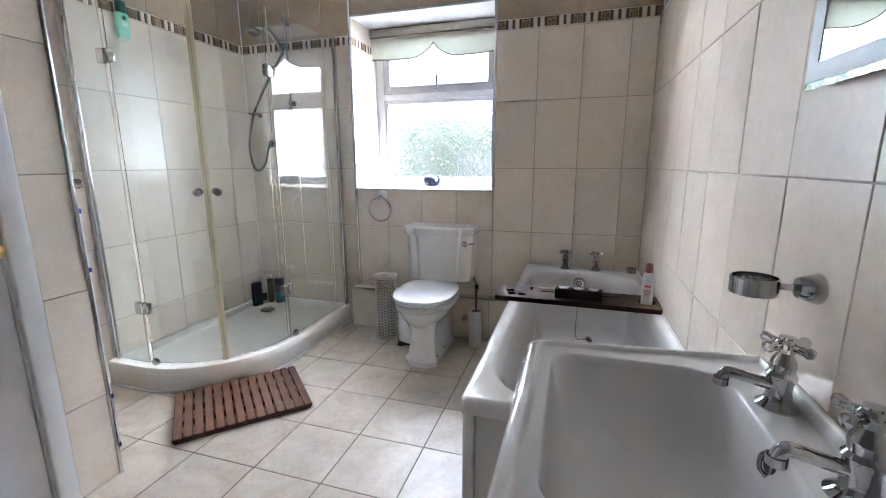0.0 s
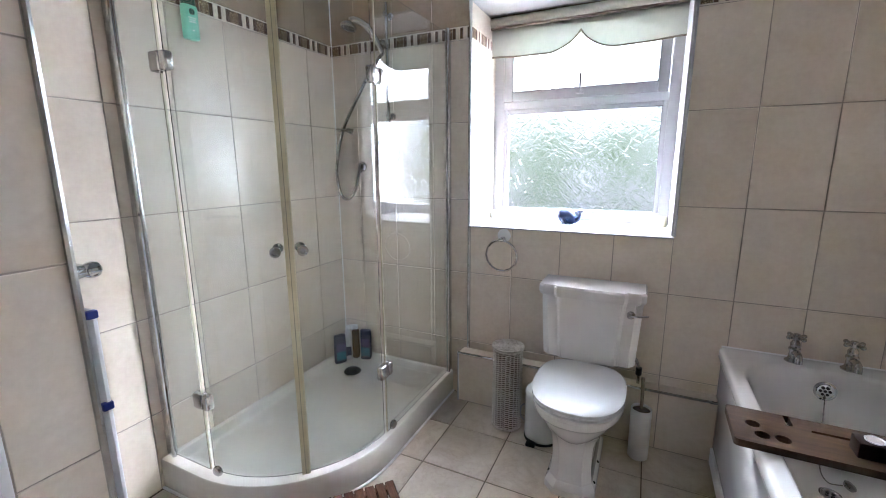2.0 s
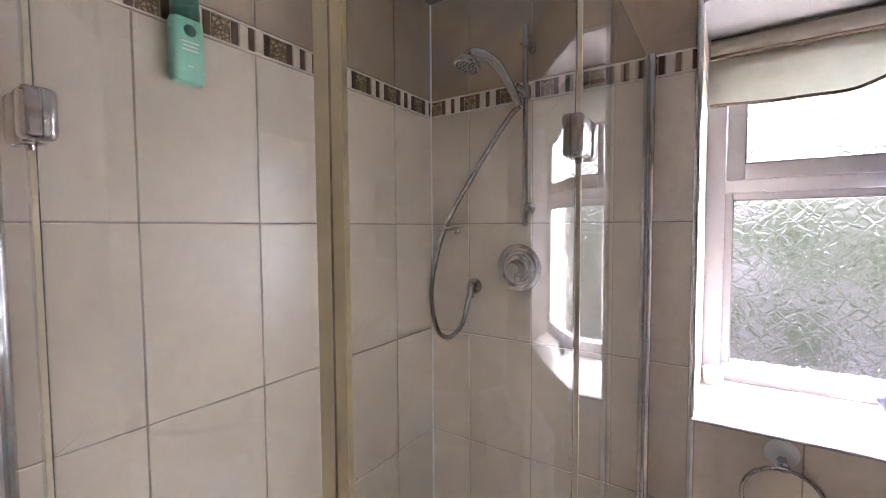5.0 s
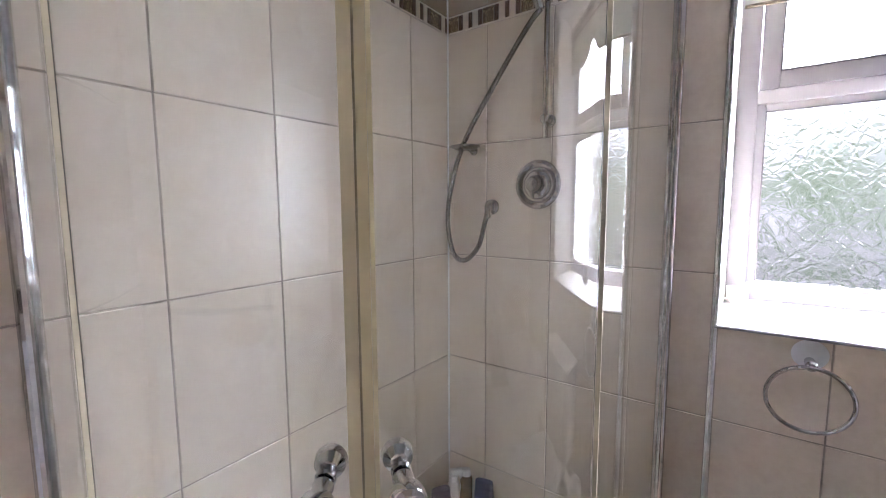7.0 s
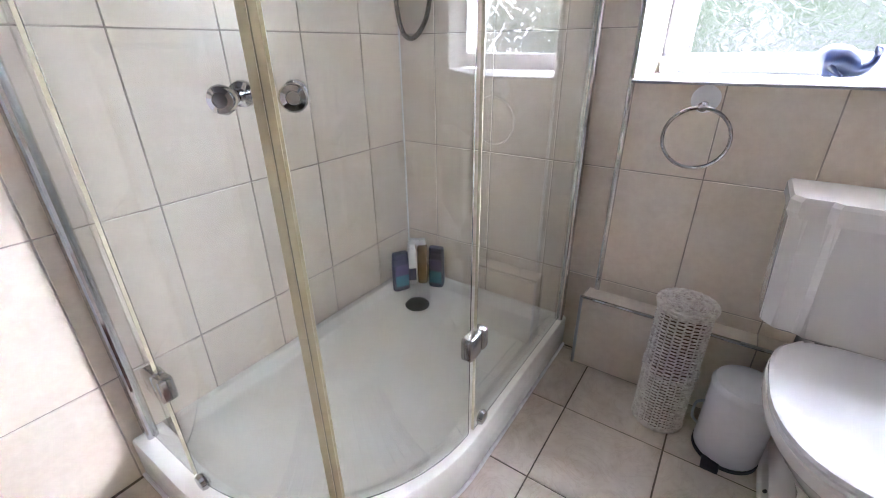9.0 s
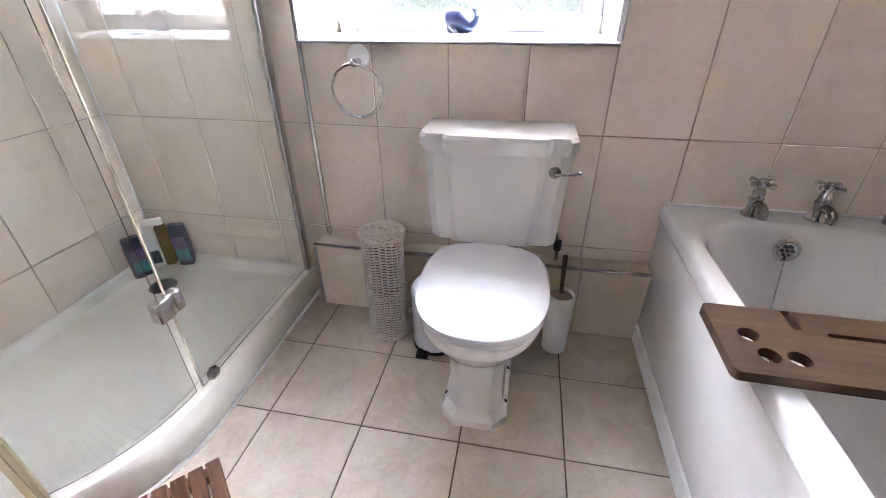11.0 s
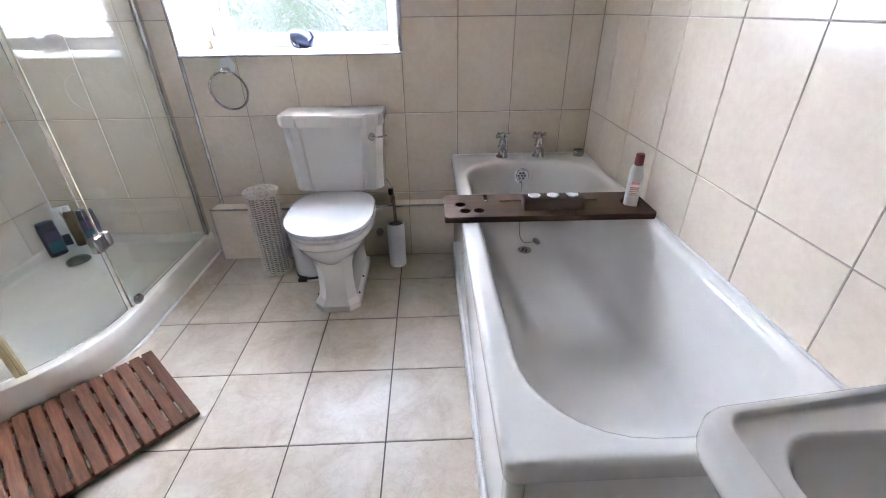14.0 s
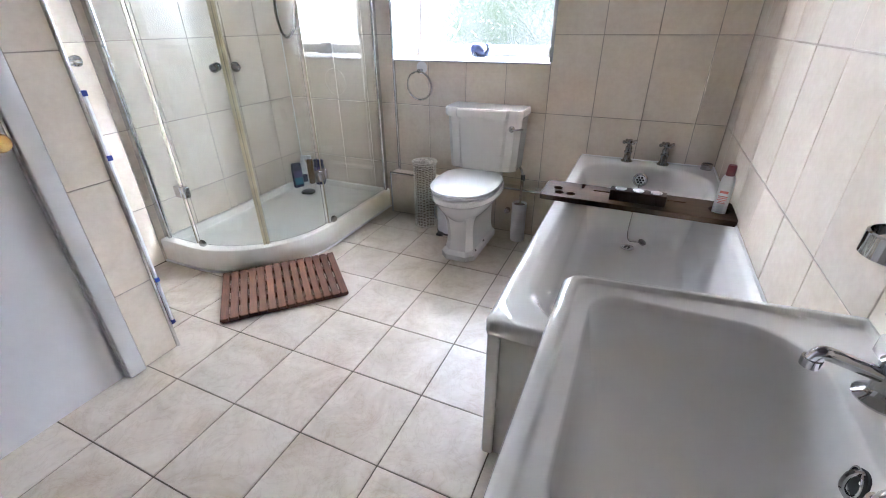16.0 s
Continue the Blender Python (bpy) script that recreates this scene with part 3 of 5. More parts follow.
GZ0, GZ1 = 0.006, 1.885
GX, GY, GR, GT = -1.912, 2.125, 0.500, 0.003


def arc_slab(bm, a0, a1, z0, z1, r0, r1, n=20):
    rings = []
    for k in range(n + 1):
        a = radians(a0 + (a1 - a0) * k / n)
        c, s = math.cos(a), math.sin(a)
        rings.append([(GX + r0 * c, GY + r0 * s, z0), (GX + r1 * c, GY + r1 * s, z0), (GX + r1 * c, GY + r1 * s, z1), (GX + r0 * c, GY + r0 * s, z1)])
    return loft(bm, rings)


gy, gx = GY - GR, GX + GR        # lines of the two flat panels
panes = [part("fixed_pane", boxes(((LEFT + 0.012, gy - GT, GZ0), (GX - 0.016, gy + GT, GZ1))), M_GLASS, enc, smooth=0),
         part("fixed_pane", boxes(((gx - GT, GY + 0.016, GZ0), (gx + GT, BACK - 0.012, GZ1))), M_GLASS, enc, smooth=0)]
for a0, a1 in ((-88.5, -45.9), (-44.1, -1.5)):
    bm = arc_slab(bmesh.new(), a0, a1, GZ0 + 0.008, GZ1, GR - GT, GR + GT)
    panes.append(part("glass_door", bm, M_GLASS, enc, "curved clear glass door", smooth=20))
for p in panes:
    p.visible_shadow = False
# yellowed seals where the doors meet, and along the hinge lines
for a0, a1 in ((-46.7, -45.15), (-44.85, -43.6)):
    part("door_seal", arc_slab(bmesh.new(), a0, a1, GZ0, GZ1, GR - 0.006, GR + 0.006, 4), M_CREAMSEAL, enc, "yellowed cream plastic door seal", smooth=0)
part("seal_fin", arc_slab(bmesh.new(), -43.55, -43.0, GZ0, GZ1, GR - 0.0045, GR + 0.0045, 2), M_SEAL, enc, "translucent edge of the door seal", smooth=0)
bm = bmesh.new()
mid_r = Vector((math.cos(radians(-45)), math.sin(radians(-45)), 0)) * GR + Vector((GX, GY, 0))
tube(bm, [mid_r + Vector((0, 0, GZ0)), mid_r + Vector((0, 0, GZ1))], 0.0034, 10)
part("seal_bulb", bm, M_STRIP, enc, "yellowed soft bulb between the doors")
part("hinge_seal", boxes(((GX - 0.0145, gy - 0.0035, GZ0), (GX - 0.0120, gy + 0.0035, GZ1))), M_STRIP, enc, "yellowed plastic hinge seal", smooth=0)
part("hinge_seal", boxes(((gx - 0.0035, GY + 0.0120, GZ0), (gx + 0.0035, GY + 0.0145, GZ1))), M_STRIP, enc, "yellowed plastic hinge seal", smooth=0)
# wall profiles
for nm, a, b in (("wall_profile", (LEFT + 0.0, gy - 0.016, 0.0), (LEFT + 0.034, gy + 0.016, GZ1 + 0.02)), ("wall_profile", (gx - 0.014, BACK - 0.030, 0.0), (gx + 0.014, BACK, GZ1 + 0.02))):
    bm = boxes((a, b, 0.006, 3))
    part(nm, bm, M_SATIN, enc, "polished aluminium wall profile")
bm = bmesh.new()
tube(bm, [(LEFT + 0.038, gy - 0.008, 0.0), (LEFT + 0.038, gy - 0.008, GZ1 + 0.02)], 0.010, 10)
part("profile_bead", bm, M_CHROME, enc)
bm = bmesh.new()
tube(bm, [(gx + 0.008, BACK - 0.036, 0.0), (gx + 0.008, BACK - 0.036, GZ1 + 0.02)], 0.011, 12)
part("profile_bead", bm, M_CHROME, enc)


def hinge(at, turn, z):
    bm = bmesh.new()
    m = pose(at[0], at[1], z, 0, 0, turn)
    box(bm, (-0.042, -0.019, -0.032), (0.012, 0.017, 0.032), 0.008, 3)
    box(bm, (0.013, -0.020, -0.031), (0.044, 0.018, 0.031), 0.009, 3)
    box(bm, (0.004, -0.014, -0.028), (0.020, 0.012, 0.028), 0.002)
    lathe(bm, [(0.0, 0.0), (0.006, 0.0), (0.006, 0.006), (0.0, 0.007)], (-0.004, -0.003, -0.038), 12)
    bmesh.ops.transform(bm, matrix=m, verts=bm.verts)
    part("hinge", bm, M_HINGE, enc, "chunky chrome glass hinge")


for z in (0.315, 1.56):
    hinge((GX - 0.006, gy), 0, z)
    hinge((gx, GY + 0.006), 90, z)


def door_knob(ang):
    a = radians(ang)
    d = Vector((math.cos(a), math.sin(a), 0))
    bm = bmesh.new()
    prof = [(0.0, 0.004), (0.010, 0.004), (0.012, 0.008), (0.009, 0.020), (0.010, 0.026), (0.018, 0.034), (0.0195, 0.044), (0.017, 0.050), (0.010, 0.051), (0.009, 0.049), (0.0, 0.049)]
    at = Vector((GX, GY, 0.92)) + d * GR
    lathe(bm, prof, at, 24, d)
    lathe(bm, prof, at, 24, -d)
    part("door_knob", bm, M_CHROME, enc, "double-ended chrome knob")


door_knob(-49.8)
door_knob(-40.2)
for at, ax in (((GX + 0.030, gy - 0.002, 0.014), 0), ((gx + 0.002, GY + 0.060, 0.014), 90)):
    bm = bmesh.new()
    lathe(bm, [(0.0, -0.012), (0.019, -0.010), (0.023, 0.0), (0.019, 0.010), (0.0, 0.012)], at, 18, (math.sin(radians(ax)), -math.cos(radians(ax)), 0))
    part("glass_clamp", bm, M_TAPDARK, enc, "round chrome glass clamp")

# shower fittings on the window wall
mixer = thing("shower_mixer", (-1.812, BACK, 1.425), "chrome concealed shower valve with round plate and lever", "shower valve")
bm = bmesh.new()
lathe(bm, [(0.080, 0.0), (0.083, 0.004), (0.080, 0.010), (0.070, 0.013), (0.062, 0.010), (0.056, 0.006), (0.050, 0.007), (0.046, 0.014), (0.040, 0.018), (0.0, 0.018)], (0, 0, 0), 40, (0, -1, 0))
plate = part("valve_plate", bm, M_CHROME, mixer)
for sx in (-1, 1):
    bm = bmesh.new()
    lathe(bm, [(0.004, 0.0), (0.004, 0.002), (0.0, 0.003)], (sx * 0.063, -0.009, 0), 10, (0, -1, 0))
    part("screw", bm, M_TAPDARK, plate)
bm = bmesh.new()
lathe(bm, [(0.030, 0.016), (0.032, 0.024), (0.026, 0.046), (0.020, 0.058), (0.0, 0.060)], (0, 0, 0), 28, (0, -1, 0))
box(bm, (-0.006, -0.056, -0.045), (0.006, -0.040, 0.0), 0.004)
part("valve_handle", bm, M_TAPDARK, mixer)
rail = thing("shower_rail", (-1.772, BACK, 1.60), "chrome riser rail with hand shower and hose", "shower rail")
bm = bmesh.new()
tube(bm, [(0, -0.045, -0.03), (0, -0.045, 0.62)], 0.009, 14)
part("riser", bm, M_CHROME, rail, "slim chrome riser rail")
for z in (0.03, 0.56):
    bm = bmesh.new()
    lathe(bm, [(0.0, 0.0), (0.020, 0.0), (0.020, 0.006), (0.012, 0.012), (0.012, 0.045), (0.015, 0.050), (0.015, 0.058), (0.0, 0.060)], (0, 0, z), 18, (0, -1, 0))
    part("rail_bracket", bm, M_CHROME, rail)
bm = bmesh.new()
lathe(bm, [(0.0, -0.020), (0.017, -0.020), (0.018, 0.0), (0.017, 0.020), (0.0, 0.020)], (0, -0.045, 0.405), 18)
lathe(bm, [(0.0, 0.0), (0.014, 0.0), (0.016, 0.035), (0.0, 0.036)], (0, -0.05, 0.405), 16, (-0.6, -0.7, 0.3))
part("slider", bm, M_CHROME, rail)
hand = bmesh.new()
hp = curve([(-0.010, -0.075, 0.355), (-0.035, -0.090, 0.42), (-0.072, -0.120, 0.490), (-0.108, -0.160, 0.512), (-0.132, -0.186, 0.505)], 8)
tube(hand, hp, [0.013 + 0.008 * i / (len(hp) - 1) for i in range(len(hp))], 14)
lathe(hand, [(0.0, -0.030), (0.018, -0.028), (0.040, -0.010), (0.044, 0.0), (0.042, 0.008), (0.036, 0.010), (0.034, 0.007), (0.0, 0.007)], (-0.135, -0.195, 0.475), 28, (-0.16, -0.26, -0.95))
head = part("hand_shower", hand, M_CHROME, rail, "chrome hand shower head")
sp = bmesh.new()
for r in (0.010, 0.021, 0.031):
    for k in range(int(r * 600)):
        a = 2 * math.pi * k / int(r * 600)
        q = Vector((-0.16, -0.26, -0.95)).normalized().to_track_quat("Z", "Y")
        lathe(sp, [(0.0022, 0.0), (0.0018, 0.003), (0.0, 0.003)], Vector((-0.135, -0.195, 0.475)) + q @ Vector((r * math.cos(a), r * math.sin(a), 0.0075)), 6, (-0.16, -0.26, -0.95))
part("spray_nozzles", sp, M_BLACK, head)
bm = bmesh.new()
hose = curve([(-0.010, -0.075, 0.355), (-0.045, -0.068, 0.33), (-0.108, -0.056, 0.264), (-0.205, -0.048, 0.140), (-0.308, -0.045, -0.010), (-0.362, -0.045, -0.149), (-0.386, -0.045, -0.290),
              (-0.362, -0.045, -0.420), (-0.308, -0.045, -0.447), (-0.250, -0.045, -0.392), (-0.226, -0.042, -0.310), (-0.218, -0.036, -0.275)], 12)
tube(bm, hose, [0.0085 + 0.0011 * (i % 2) for i in range(len(hose))], 10)
part("hose", bm, M_TAPDARK, rail, "ribbed chrome shower hose")
bm = bmesh.new()
lathe(bm, [(0.0, 0.0), (0.028, 0.0), (0.028, 0.006), (0.015, 0.012), (0.013, 0.036), (0.0, 0.040)], (-0.218, 0, -0.250), 20, (0, -1, 0))
lathe(bm, [(0.0, 0.0), (0.011, 0.0), (0.011, 0.04), (0.0, 0.04)], (-0.218, -0.034, -0.290), 14)
part("wall_outlet", bm, M_TAPDARK, rail, "chrome hose outlet elbow")
dish = thing("soap_dish", (-2.068, BACK, 1.560), "small round chrome soap dish on the shower wall", "soap dish")
bm = bmesh.new()
lathe(bm, [(0.0, -0.006), (0.035, -0.006), (0.052, 0.004), (0.054, 0.008), (0.050, 0.006), (0.034, -0.003), (0.0, -0.003)], (0, -0.062, 0), 28)
part("dish", bm, M_TAPDARK, dish)
bm = bmesh.new()
lathe(bm, [(0.0, 0.0), (0.016, 0.0), (0.016, 0.006), (0.007, 0.010), (0.007, 0.03), (0.0, 0.03)], (0, 0, -0.004), 16, (0, -1, 0))
part("bracket", bm, M_CHROME, dish)


# ---- bath ----
BX0, BX1, BY0, BY1, BZ = -0.062, RIGHT, 1.125, BACK, 0.540
bath = thing("bathtub", (0, 0, 0), "white enamelled bathtub with panelled side along tiled wall", "bathtub")
bm = bmesh.new()


def inner(x0, y0, x1, y1, r, z):
    return rrect(x0, y0, x1, y1, r, z, 8)


loft(bm, [inner(BX0 + 0.012, BY0 + 0.012, BX1, BY1, 0.012, 0.490), inner(BX0 + 0.002, BY0 + 0.002, BX1, BY1, 0.016, 0.488), inner(BX0, BY0, BX1, BY1, 0.018, 0.495), inner(BX0, BY0, BX1, BY1, 0.020, 0.526),
          inner(BX0 + 0.004, BY0 + 0.004, BX1, BY1, 0.022, 0.536), inner(BX0 + 0.012, BY0 + 0.012, BX1 - 0.002, BY1 - 0.002, 0.024, 0.5395), inner(BX0 + 0.018, BY0 + 0.018, BX1 - 0.004, BY1 - 0.004, 0.026, 0.540), inner(-0.016, 1.160, 0.600, 2.745, [0.20, 0.20, 0.22, 0.22], 0.5385),
          inner(-0.008, 1.169, 0.592, 2.735, [0.20, 0.20, 0.22, 0.22], 0.534), inner(0.001, 1.180, 0.584, 2.727, [0.20, 0.20, 0.22, 0.22], 0.522),
          inner(0.017, 1.203, 0.572, 2.718, [0.195, 0.195, 0.23, 0.23], 0.48), inner(0.045, 1.270, 0.555, 2.69, [0.18, 0.18, 0.22, 0.22], 0.33), inner(0.065, 1.345, 0.540, 2.655, [0.15, 0.15, 0.20, 0.20], 0.21),
          inner(0.100, 1.42, 0.505, 2.60, [0.12, 0.12, 0.16, 0.16], 0.160), inner(0.160, 1.50, 0.445, 2.53, 0.10, 0.148)], False, True)
part("tub", bm, M_ACRYLIC, bath, smooth=70)
part("side_panel", boxes(((BX0 + 0.014, BY0 + 0.040, 0.0), (BX0 + 0.030, BACK - 0.001, 0.492), 0.003)), M_ACRYLIC, bath, "white gloss bath side panel")
part("corner_post", boxes(((BX0 + 0.006, BY0 + 0.006, 0.0), (BX0 + 0.042, BY0 + 0.042, 0.490), 0.008, 3)), M_ACRYLIC, bath)
part("end_panel", boxes(((BX0 + 0.042, BY0 + 0.018, 0.0), (RIGHT - 0.001, BY0 + 0.032, 0.490), 0.003)), M_ACRYLIC, bath, "white bath end panel")
part("plinth_strip", boxes(((BX0 + 0.004, BY0 + 0.044, 0.0), (BX0 + 0.015, BACK - 0.001, 0.075), 0.004)), M_PAINT, bath, "white plinth strip")
bm = bmesh.new()
lathe(bm, [(0.036, -0.004), (0.038, 0.004), (0.030, 0.008), (0.026, 0.005), (0.0, 0.005)], (0.283, 2.697, 0.470), 28, (0, -1, 0.14))
for pts in ([(BX1 - 0.003, BY0 + 0.01, BZ), (BX1 - 0.003, BACK - 0.004, BZ)], [(BX0 + 0.01, BACK - 0.003, BZ), (BX1 - 0.006, BACK - 0.003, BZ)]):
    sb = bmesh.new()
    tube(sb, pts, 0.005, 6)
    part("silicone_line", sb, M_WBOT, bath)
ov = part("overflow_ring", bm, M_CHROME, bath, "chrome overflow")
bm = bmesh.new()
for k in range(7):
    a = 2 * math.pi * k / 6
    rad_k = 0.0 if k == 6 else 0.015
    lathe(bm, [(0.0055, 0.0), (0.0055, 0.002), (0.0, 0.002)], (0.283 + rad_k * math.cos(a), 2.6915 + 0.0, 0.4705 + rad_k * math.sin(a)), 10, (0, -1, 0.14))
part("overflow_holes", bm, M_BLACK, ov)
bm = bmesh.new()
lathe(bm, [(0.034, 0.0), (0.034, 0.004), (0.026, 0.005), (0.022, 0.001), (0.0, 0.001)], (0.285, 2.505, 0.150), 28)
ws = part("waste", bm, M_CHROME, bath, "chrome bath waste")
bm = bmesh.new()
for k in range(4):
    a = math.pi / 2 * k + 0.4
    lathe(bm, [(0.006, 0.0), (0.006, 0.0015), (0.0, 0.0015)], (0.285 + 0.012 * math.cos(a), 2.505 + 0.012 * math.sin(a), 0.151), 10)
part("waste_holes", bm, M_BLACK, ws)
bm = bmesh.new()
chain = curve([(0.283, 2.688, 0.455), (0.279, 2.640, 0.30), (0.276, 2.60, 0.195), (0.290, 2.555, 0.168), (0.335, 2.555, 0.168)], 16)
tube(bm, chain, [0.0017 + 0.0009 * (i % 2) for i in range(len(chain))], 6)
part("chain", bm, M_TAPDARK, bath)
bm = bmesh.new()
lathe(bm, [(0.0, 0.0), (0.019, 0.0), (0.022, 0.010), (0.018, 0.014), (0.006, 0.016), (0.0, 0.018)], (0.352, 2.560, 0.164), 20, (0.5, -0.2, 0.9))
part("plug", bm, M_TAPDARK, bath)


def pillar_tap(place, rz, size, group, label, spout, metal):
    tap = thing("pillar_tap", place, label, "tap", rz, group)
    k = size
    bm = bmesh.new()
    lathe(bm, [(0.0, 0.0), (0.027 * k, 0.0), (0.028 * k, 0.004 * k), (0.021 * k, 0.010 * k), (0.017 * k, 0.016 * k), (0.0155 * k, 0.040 * k), (0.019 * k, 0.046 * k), (0.0195 * k, 0.052 * k), (0.015 * k, 0.058 * k),
               (0.0165 * k, 0.066 * k), (0.0155 * k, 0.074 * k), (0.010 * k, 0.084 * k), (0.0085 * k, 0.092 * k), (0.0, 0.092 * k)], (0, 0, 0), 22)
    part("tap_body", bm, metal, tap)
    bm = bmesh.new()
    if spout == "long":
        pts = curve([(0.010 * k, 0, 0.034 * k), (0.034 * k, 0, 0.040 * k), (0.060 * k, 0, 0.046 * k), (0.070 * k, 0, 0.045 * k), (0.075 * k, 0, 0.034 * k)], 6)
        tube(bm, pts, [0.0086 * k] * len(pts), 14)
        lathe(bm, [(0.0, 0.0), (0.0105 * k, 0.0), (0.0105 * k, 0.011 * k), (0.0, 0.011 * k)], (0.075 * k, 0, 0.026 * k), 14)
    else:
        pts = curve([(0.008 * k, 0, 0.038 * k), (0.035 * k, 0, 0.044 * k), (0.056 * k, 0, 0.036 * k), (0.062 * k, 0, 0.014 * k)], 6)
        tube(bm, pts, [0.0115 * k] * len(pts), 14)
    part("spout", bm, metal, tap)
    bm = bmesh.new()
    lathe(bm, [(0.0, 0.088 * k), (0.013 * k, 0.088 * k), (0.0145 * k, 0.094 * k), (0.0145 * k, 0.102 * k), (0.010 * k, 0.107 * k), (0.010 * k, 0.110 * k), (0.0, 0.112 * k)], (0, 0, 0), 18)
    for q in range(4):
        a = math.pi / 2 * q + 0.5
        d = Vector((math.cos(a), math.sin(a), 0))
        ln = [0.010, 0.018, 0.026, 0.032, 0.036, 0.038]
        tube(bm, [d * (l * k) + Vector((0, 0, 0.098 * k)) for l in ln], [0.0065 * k, 0.0058 * k, 0.0068 * k, 0.0085 * k, 0.007 * k, 0.002 * k], 10)
    part("cross_handle", bm, metal, tap, "chrome cross-head handle")
    return tap


bt = pillar_tap((0.195, 2.788, BZ - 0.001), -90, 1.10, "bath taps", "chrome cross-head pillar tap on the bath rim", "short", M_TAPDARK)
copy_thing(bt, pose(0.378, 2.788, BZ - 0.001, 0, 0, -90))
holder = thing("chrome_cap", (0.585, 2.785, BZ), "small round chrome plug cup on the bath corner", "plug cup")
bm = bmesh.new()
lathe(bm, [(0.0, 0.0), (0.027, 0.0), (0.027, 0.026), (0.024, 0.030), (0.022, 0.026), (0.0, 0.024)], (0, 0, 0), 24)
part("cup", bm, M_TAPDARK, holder)

# ---- basin ----
SX0, SY0, SY1 = 0.132, 0.486, 1.036
basin = thing("washbasin", (0, 0, 0), "white china pedestal washbasin with raised rim", "washbasin")
bm = bmesh.new()


def bring(x0, y0, x1, y1, r, z, splay=0.0):
    """A ring of the basin; its ends part by splay each on the way to the wall."""
    out = rrect(x0, y0, x1, y1, r, z, 7)
    mid = (y0 + y1) / 2
    for p in out:
        p.y += math.copysign(splay * max(0.0, p.x - SX0) / (RIGHT - SX0), p.y - mid)
    return out


def rim(dx, dy, x1, r, z):
    return bring(SX0 + dx, SY0 + dy, x1, SY1 - dy, [0.004, r, r, 0.004], z, 0.052)


def hollow(dx, dy, x1, rl, rr_, z):
    """A ring of the bowl: rounder corners on the side of the taps."""
    return bring(SX0 + dx, SY0 + dy, x1, SY1 - dy, [rr_, rl, rl, rr_], z)


loft(bm, [bring(0.24, SY0 + 0.13, RIGHT, SY1 - 0.13, 0.06, 0.585), bring(0.18, SY0 + 0.06, RIGHT, SY1 - 0.06, 0.06, 0.66), rim(0.012, 0.018, RIGHT, 0.05, 0.712), rim(0.002, 0.002, RIGHT, 0.036, 0.733),
          rim(0, 0, RIGHT, 0.036, 0.745), rim(0, 0, RIGHT, 0.036, 0.770), rim(0.004, 0.004, RIGHT, 0.034, 0.780), rim(0.011, 0.009, RIGHT - 0.001, 0.03, 0.785),
          rim(0.024, 0.016, RIGHT - 0.003, 0.026, 0.7848), rim(0.028, 0.0185, RIGHT - 0.005, 0.024, 0.7838), rim(0.0305, 0.0205, RIGHT - 0.006, 0.022, 0.7765), rim(0.034, 0.0235, RIGHT - 0.008, 0.020, 0.7742), rim(0.038, 0.026, RIGHT - 0.010, 0.020, 0.7738),
          hollow(0.056, 0.034, 0.540, 0.060, 0.095, 0.7742), hollow(0.0585, 0.0365, 0.537, 0.061, 0.097, 0.7732), hollow(0.0605, 0.039, 0.5345, 0.063, 0.098, 0.7700), hollow(0.064, 0.043, 0.531, 0.066, 0.100, 0.758), hollow(0.072, 0.053, 0.524, 0.070, 0.105, 0.722),
          hollow(0.088, 0.074, 0.515, 0.082, 0.112, 0.670), hollow(0.112, 0.104, 0.498, 0.095, 0.115, 0.630), hollow(0.146, 0.142, 0.472, 0.090, 0.095, 0.610), hollow(0.195, 0.185, 0.442, 0.060, 0.062, 0.602), bring(0.375, 0.680, 0.425, 0.730, 0.024, 0.598)], True, True)
part("bowl", bm, M_CERAMIC, basin, smooth=60)
bm = bmesh.new()
loft(bm, [bring(0.36, 0.66, RIGHT, 0.865, 0.05, 0.0), bring(0.37, 0.67, RIGHT, 0.855, 0.05, 0.03), bring(0.40, 0.69, RIGHT, 0.835, 0.05, 0.08), bring(0.40, 0.69, RIGHT, 0.835, 0.05, 0.50), bring(0.36, 0.66, RIGHT, 0.865, 0.05, 0.59)])
part("pedestal", bm, M_CERAMIC, basin)
bm = bmesh.new()
lathe(bm, [(0.028, 0.0), (0.028, 0.003), (0.020, 0.003), (0.017, 0.0), (0.0, 0.0)], (0.40, 0.705, 0.5985), 24)
part("waste", bm, M_CHROME, basin)
bm = bmesh.new()
lathe(bm, [(0.017, -0.004), (0.0175, 0.001), (0.013, 0.0015), (0.0, -0.002)], (0.5275, 0.745, 0.748), 20, (-1, 0, 0.15))
slot = part("overflow_slot", bm, M_BLACK, basin, "dark oval overflow opening")
bm = bmesh.new()
tube(bm, [(0.5240 + 0.002 * math.cos(2 * math.pi * k / 20), 0.745 + 0.0175 * math.cos(2 * math.pi * k / 20), 0.748 + 0.0175 * math.sin(2 * math.pi * k / 20)) for k in range(20)], 0.0014, 6, True)
tube(bm, curve([(0.526, 0.745, 0.764), (0.514, 0.741, 0.762), (0.511, 0.737, 0.744), (0.520, 0.735, 0.730)], 5), 0.0035, 8)
part("chain_hook", bm, M_TAPDARK, slot, "small chrome plug chain hook")
part("upstand", boxes(((RIGHT - 0.016, SY0 + 0.03, 0.765), (RIGHT - 0.0005, SY1 - 0.03, 0.806), 0.006, 3)), M_CERAMIC, basin)
st = pillar_tap((0.583, 0.878, 0.7725), 180, 1.20, "basin taps", "chrome cross-head pillar tap on the washbasin", "long", M_CHROME)
copy_thing(st, pose(0.585, 0.658, 0.7725, 0, 0, 180))
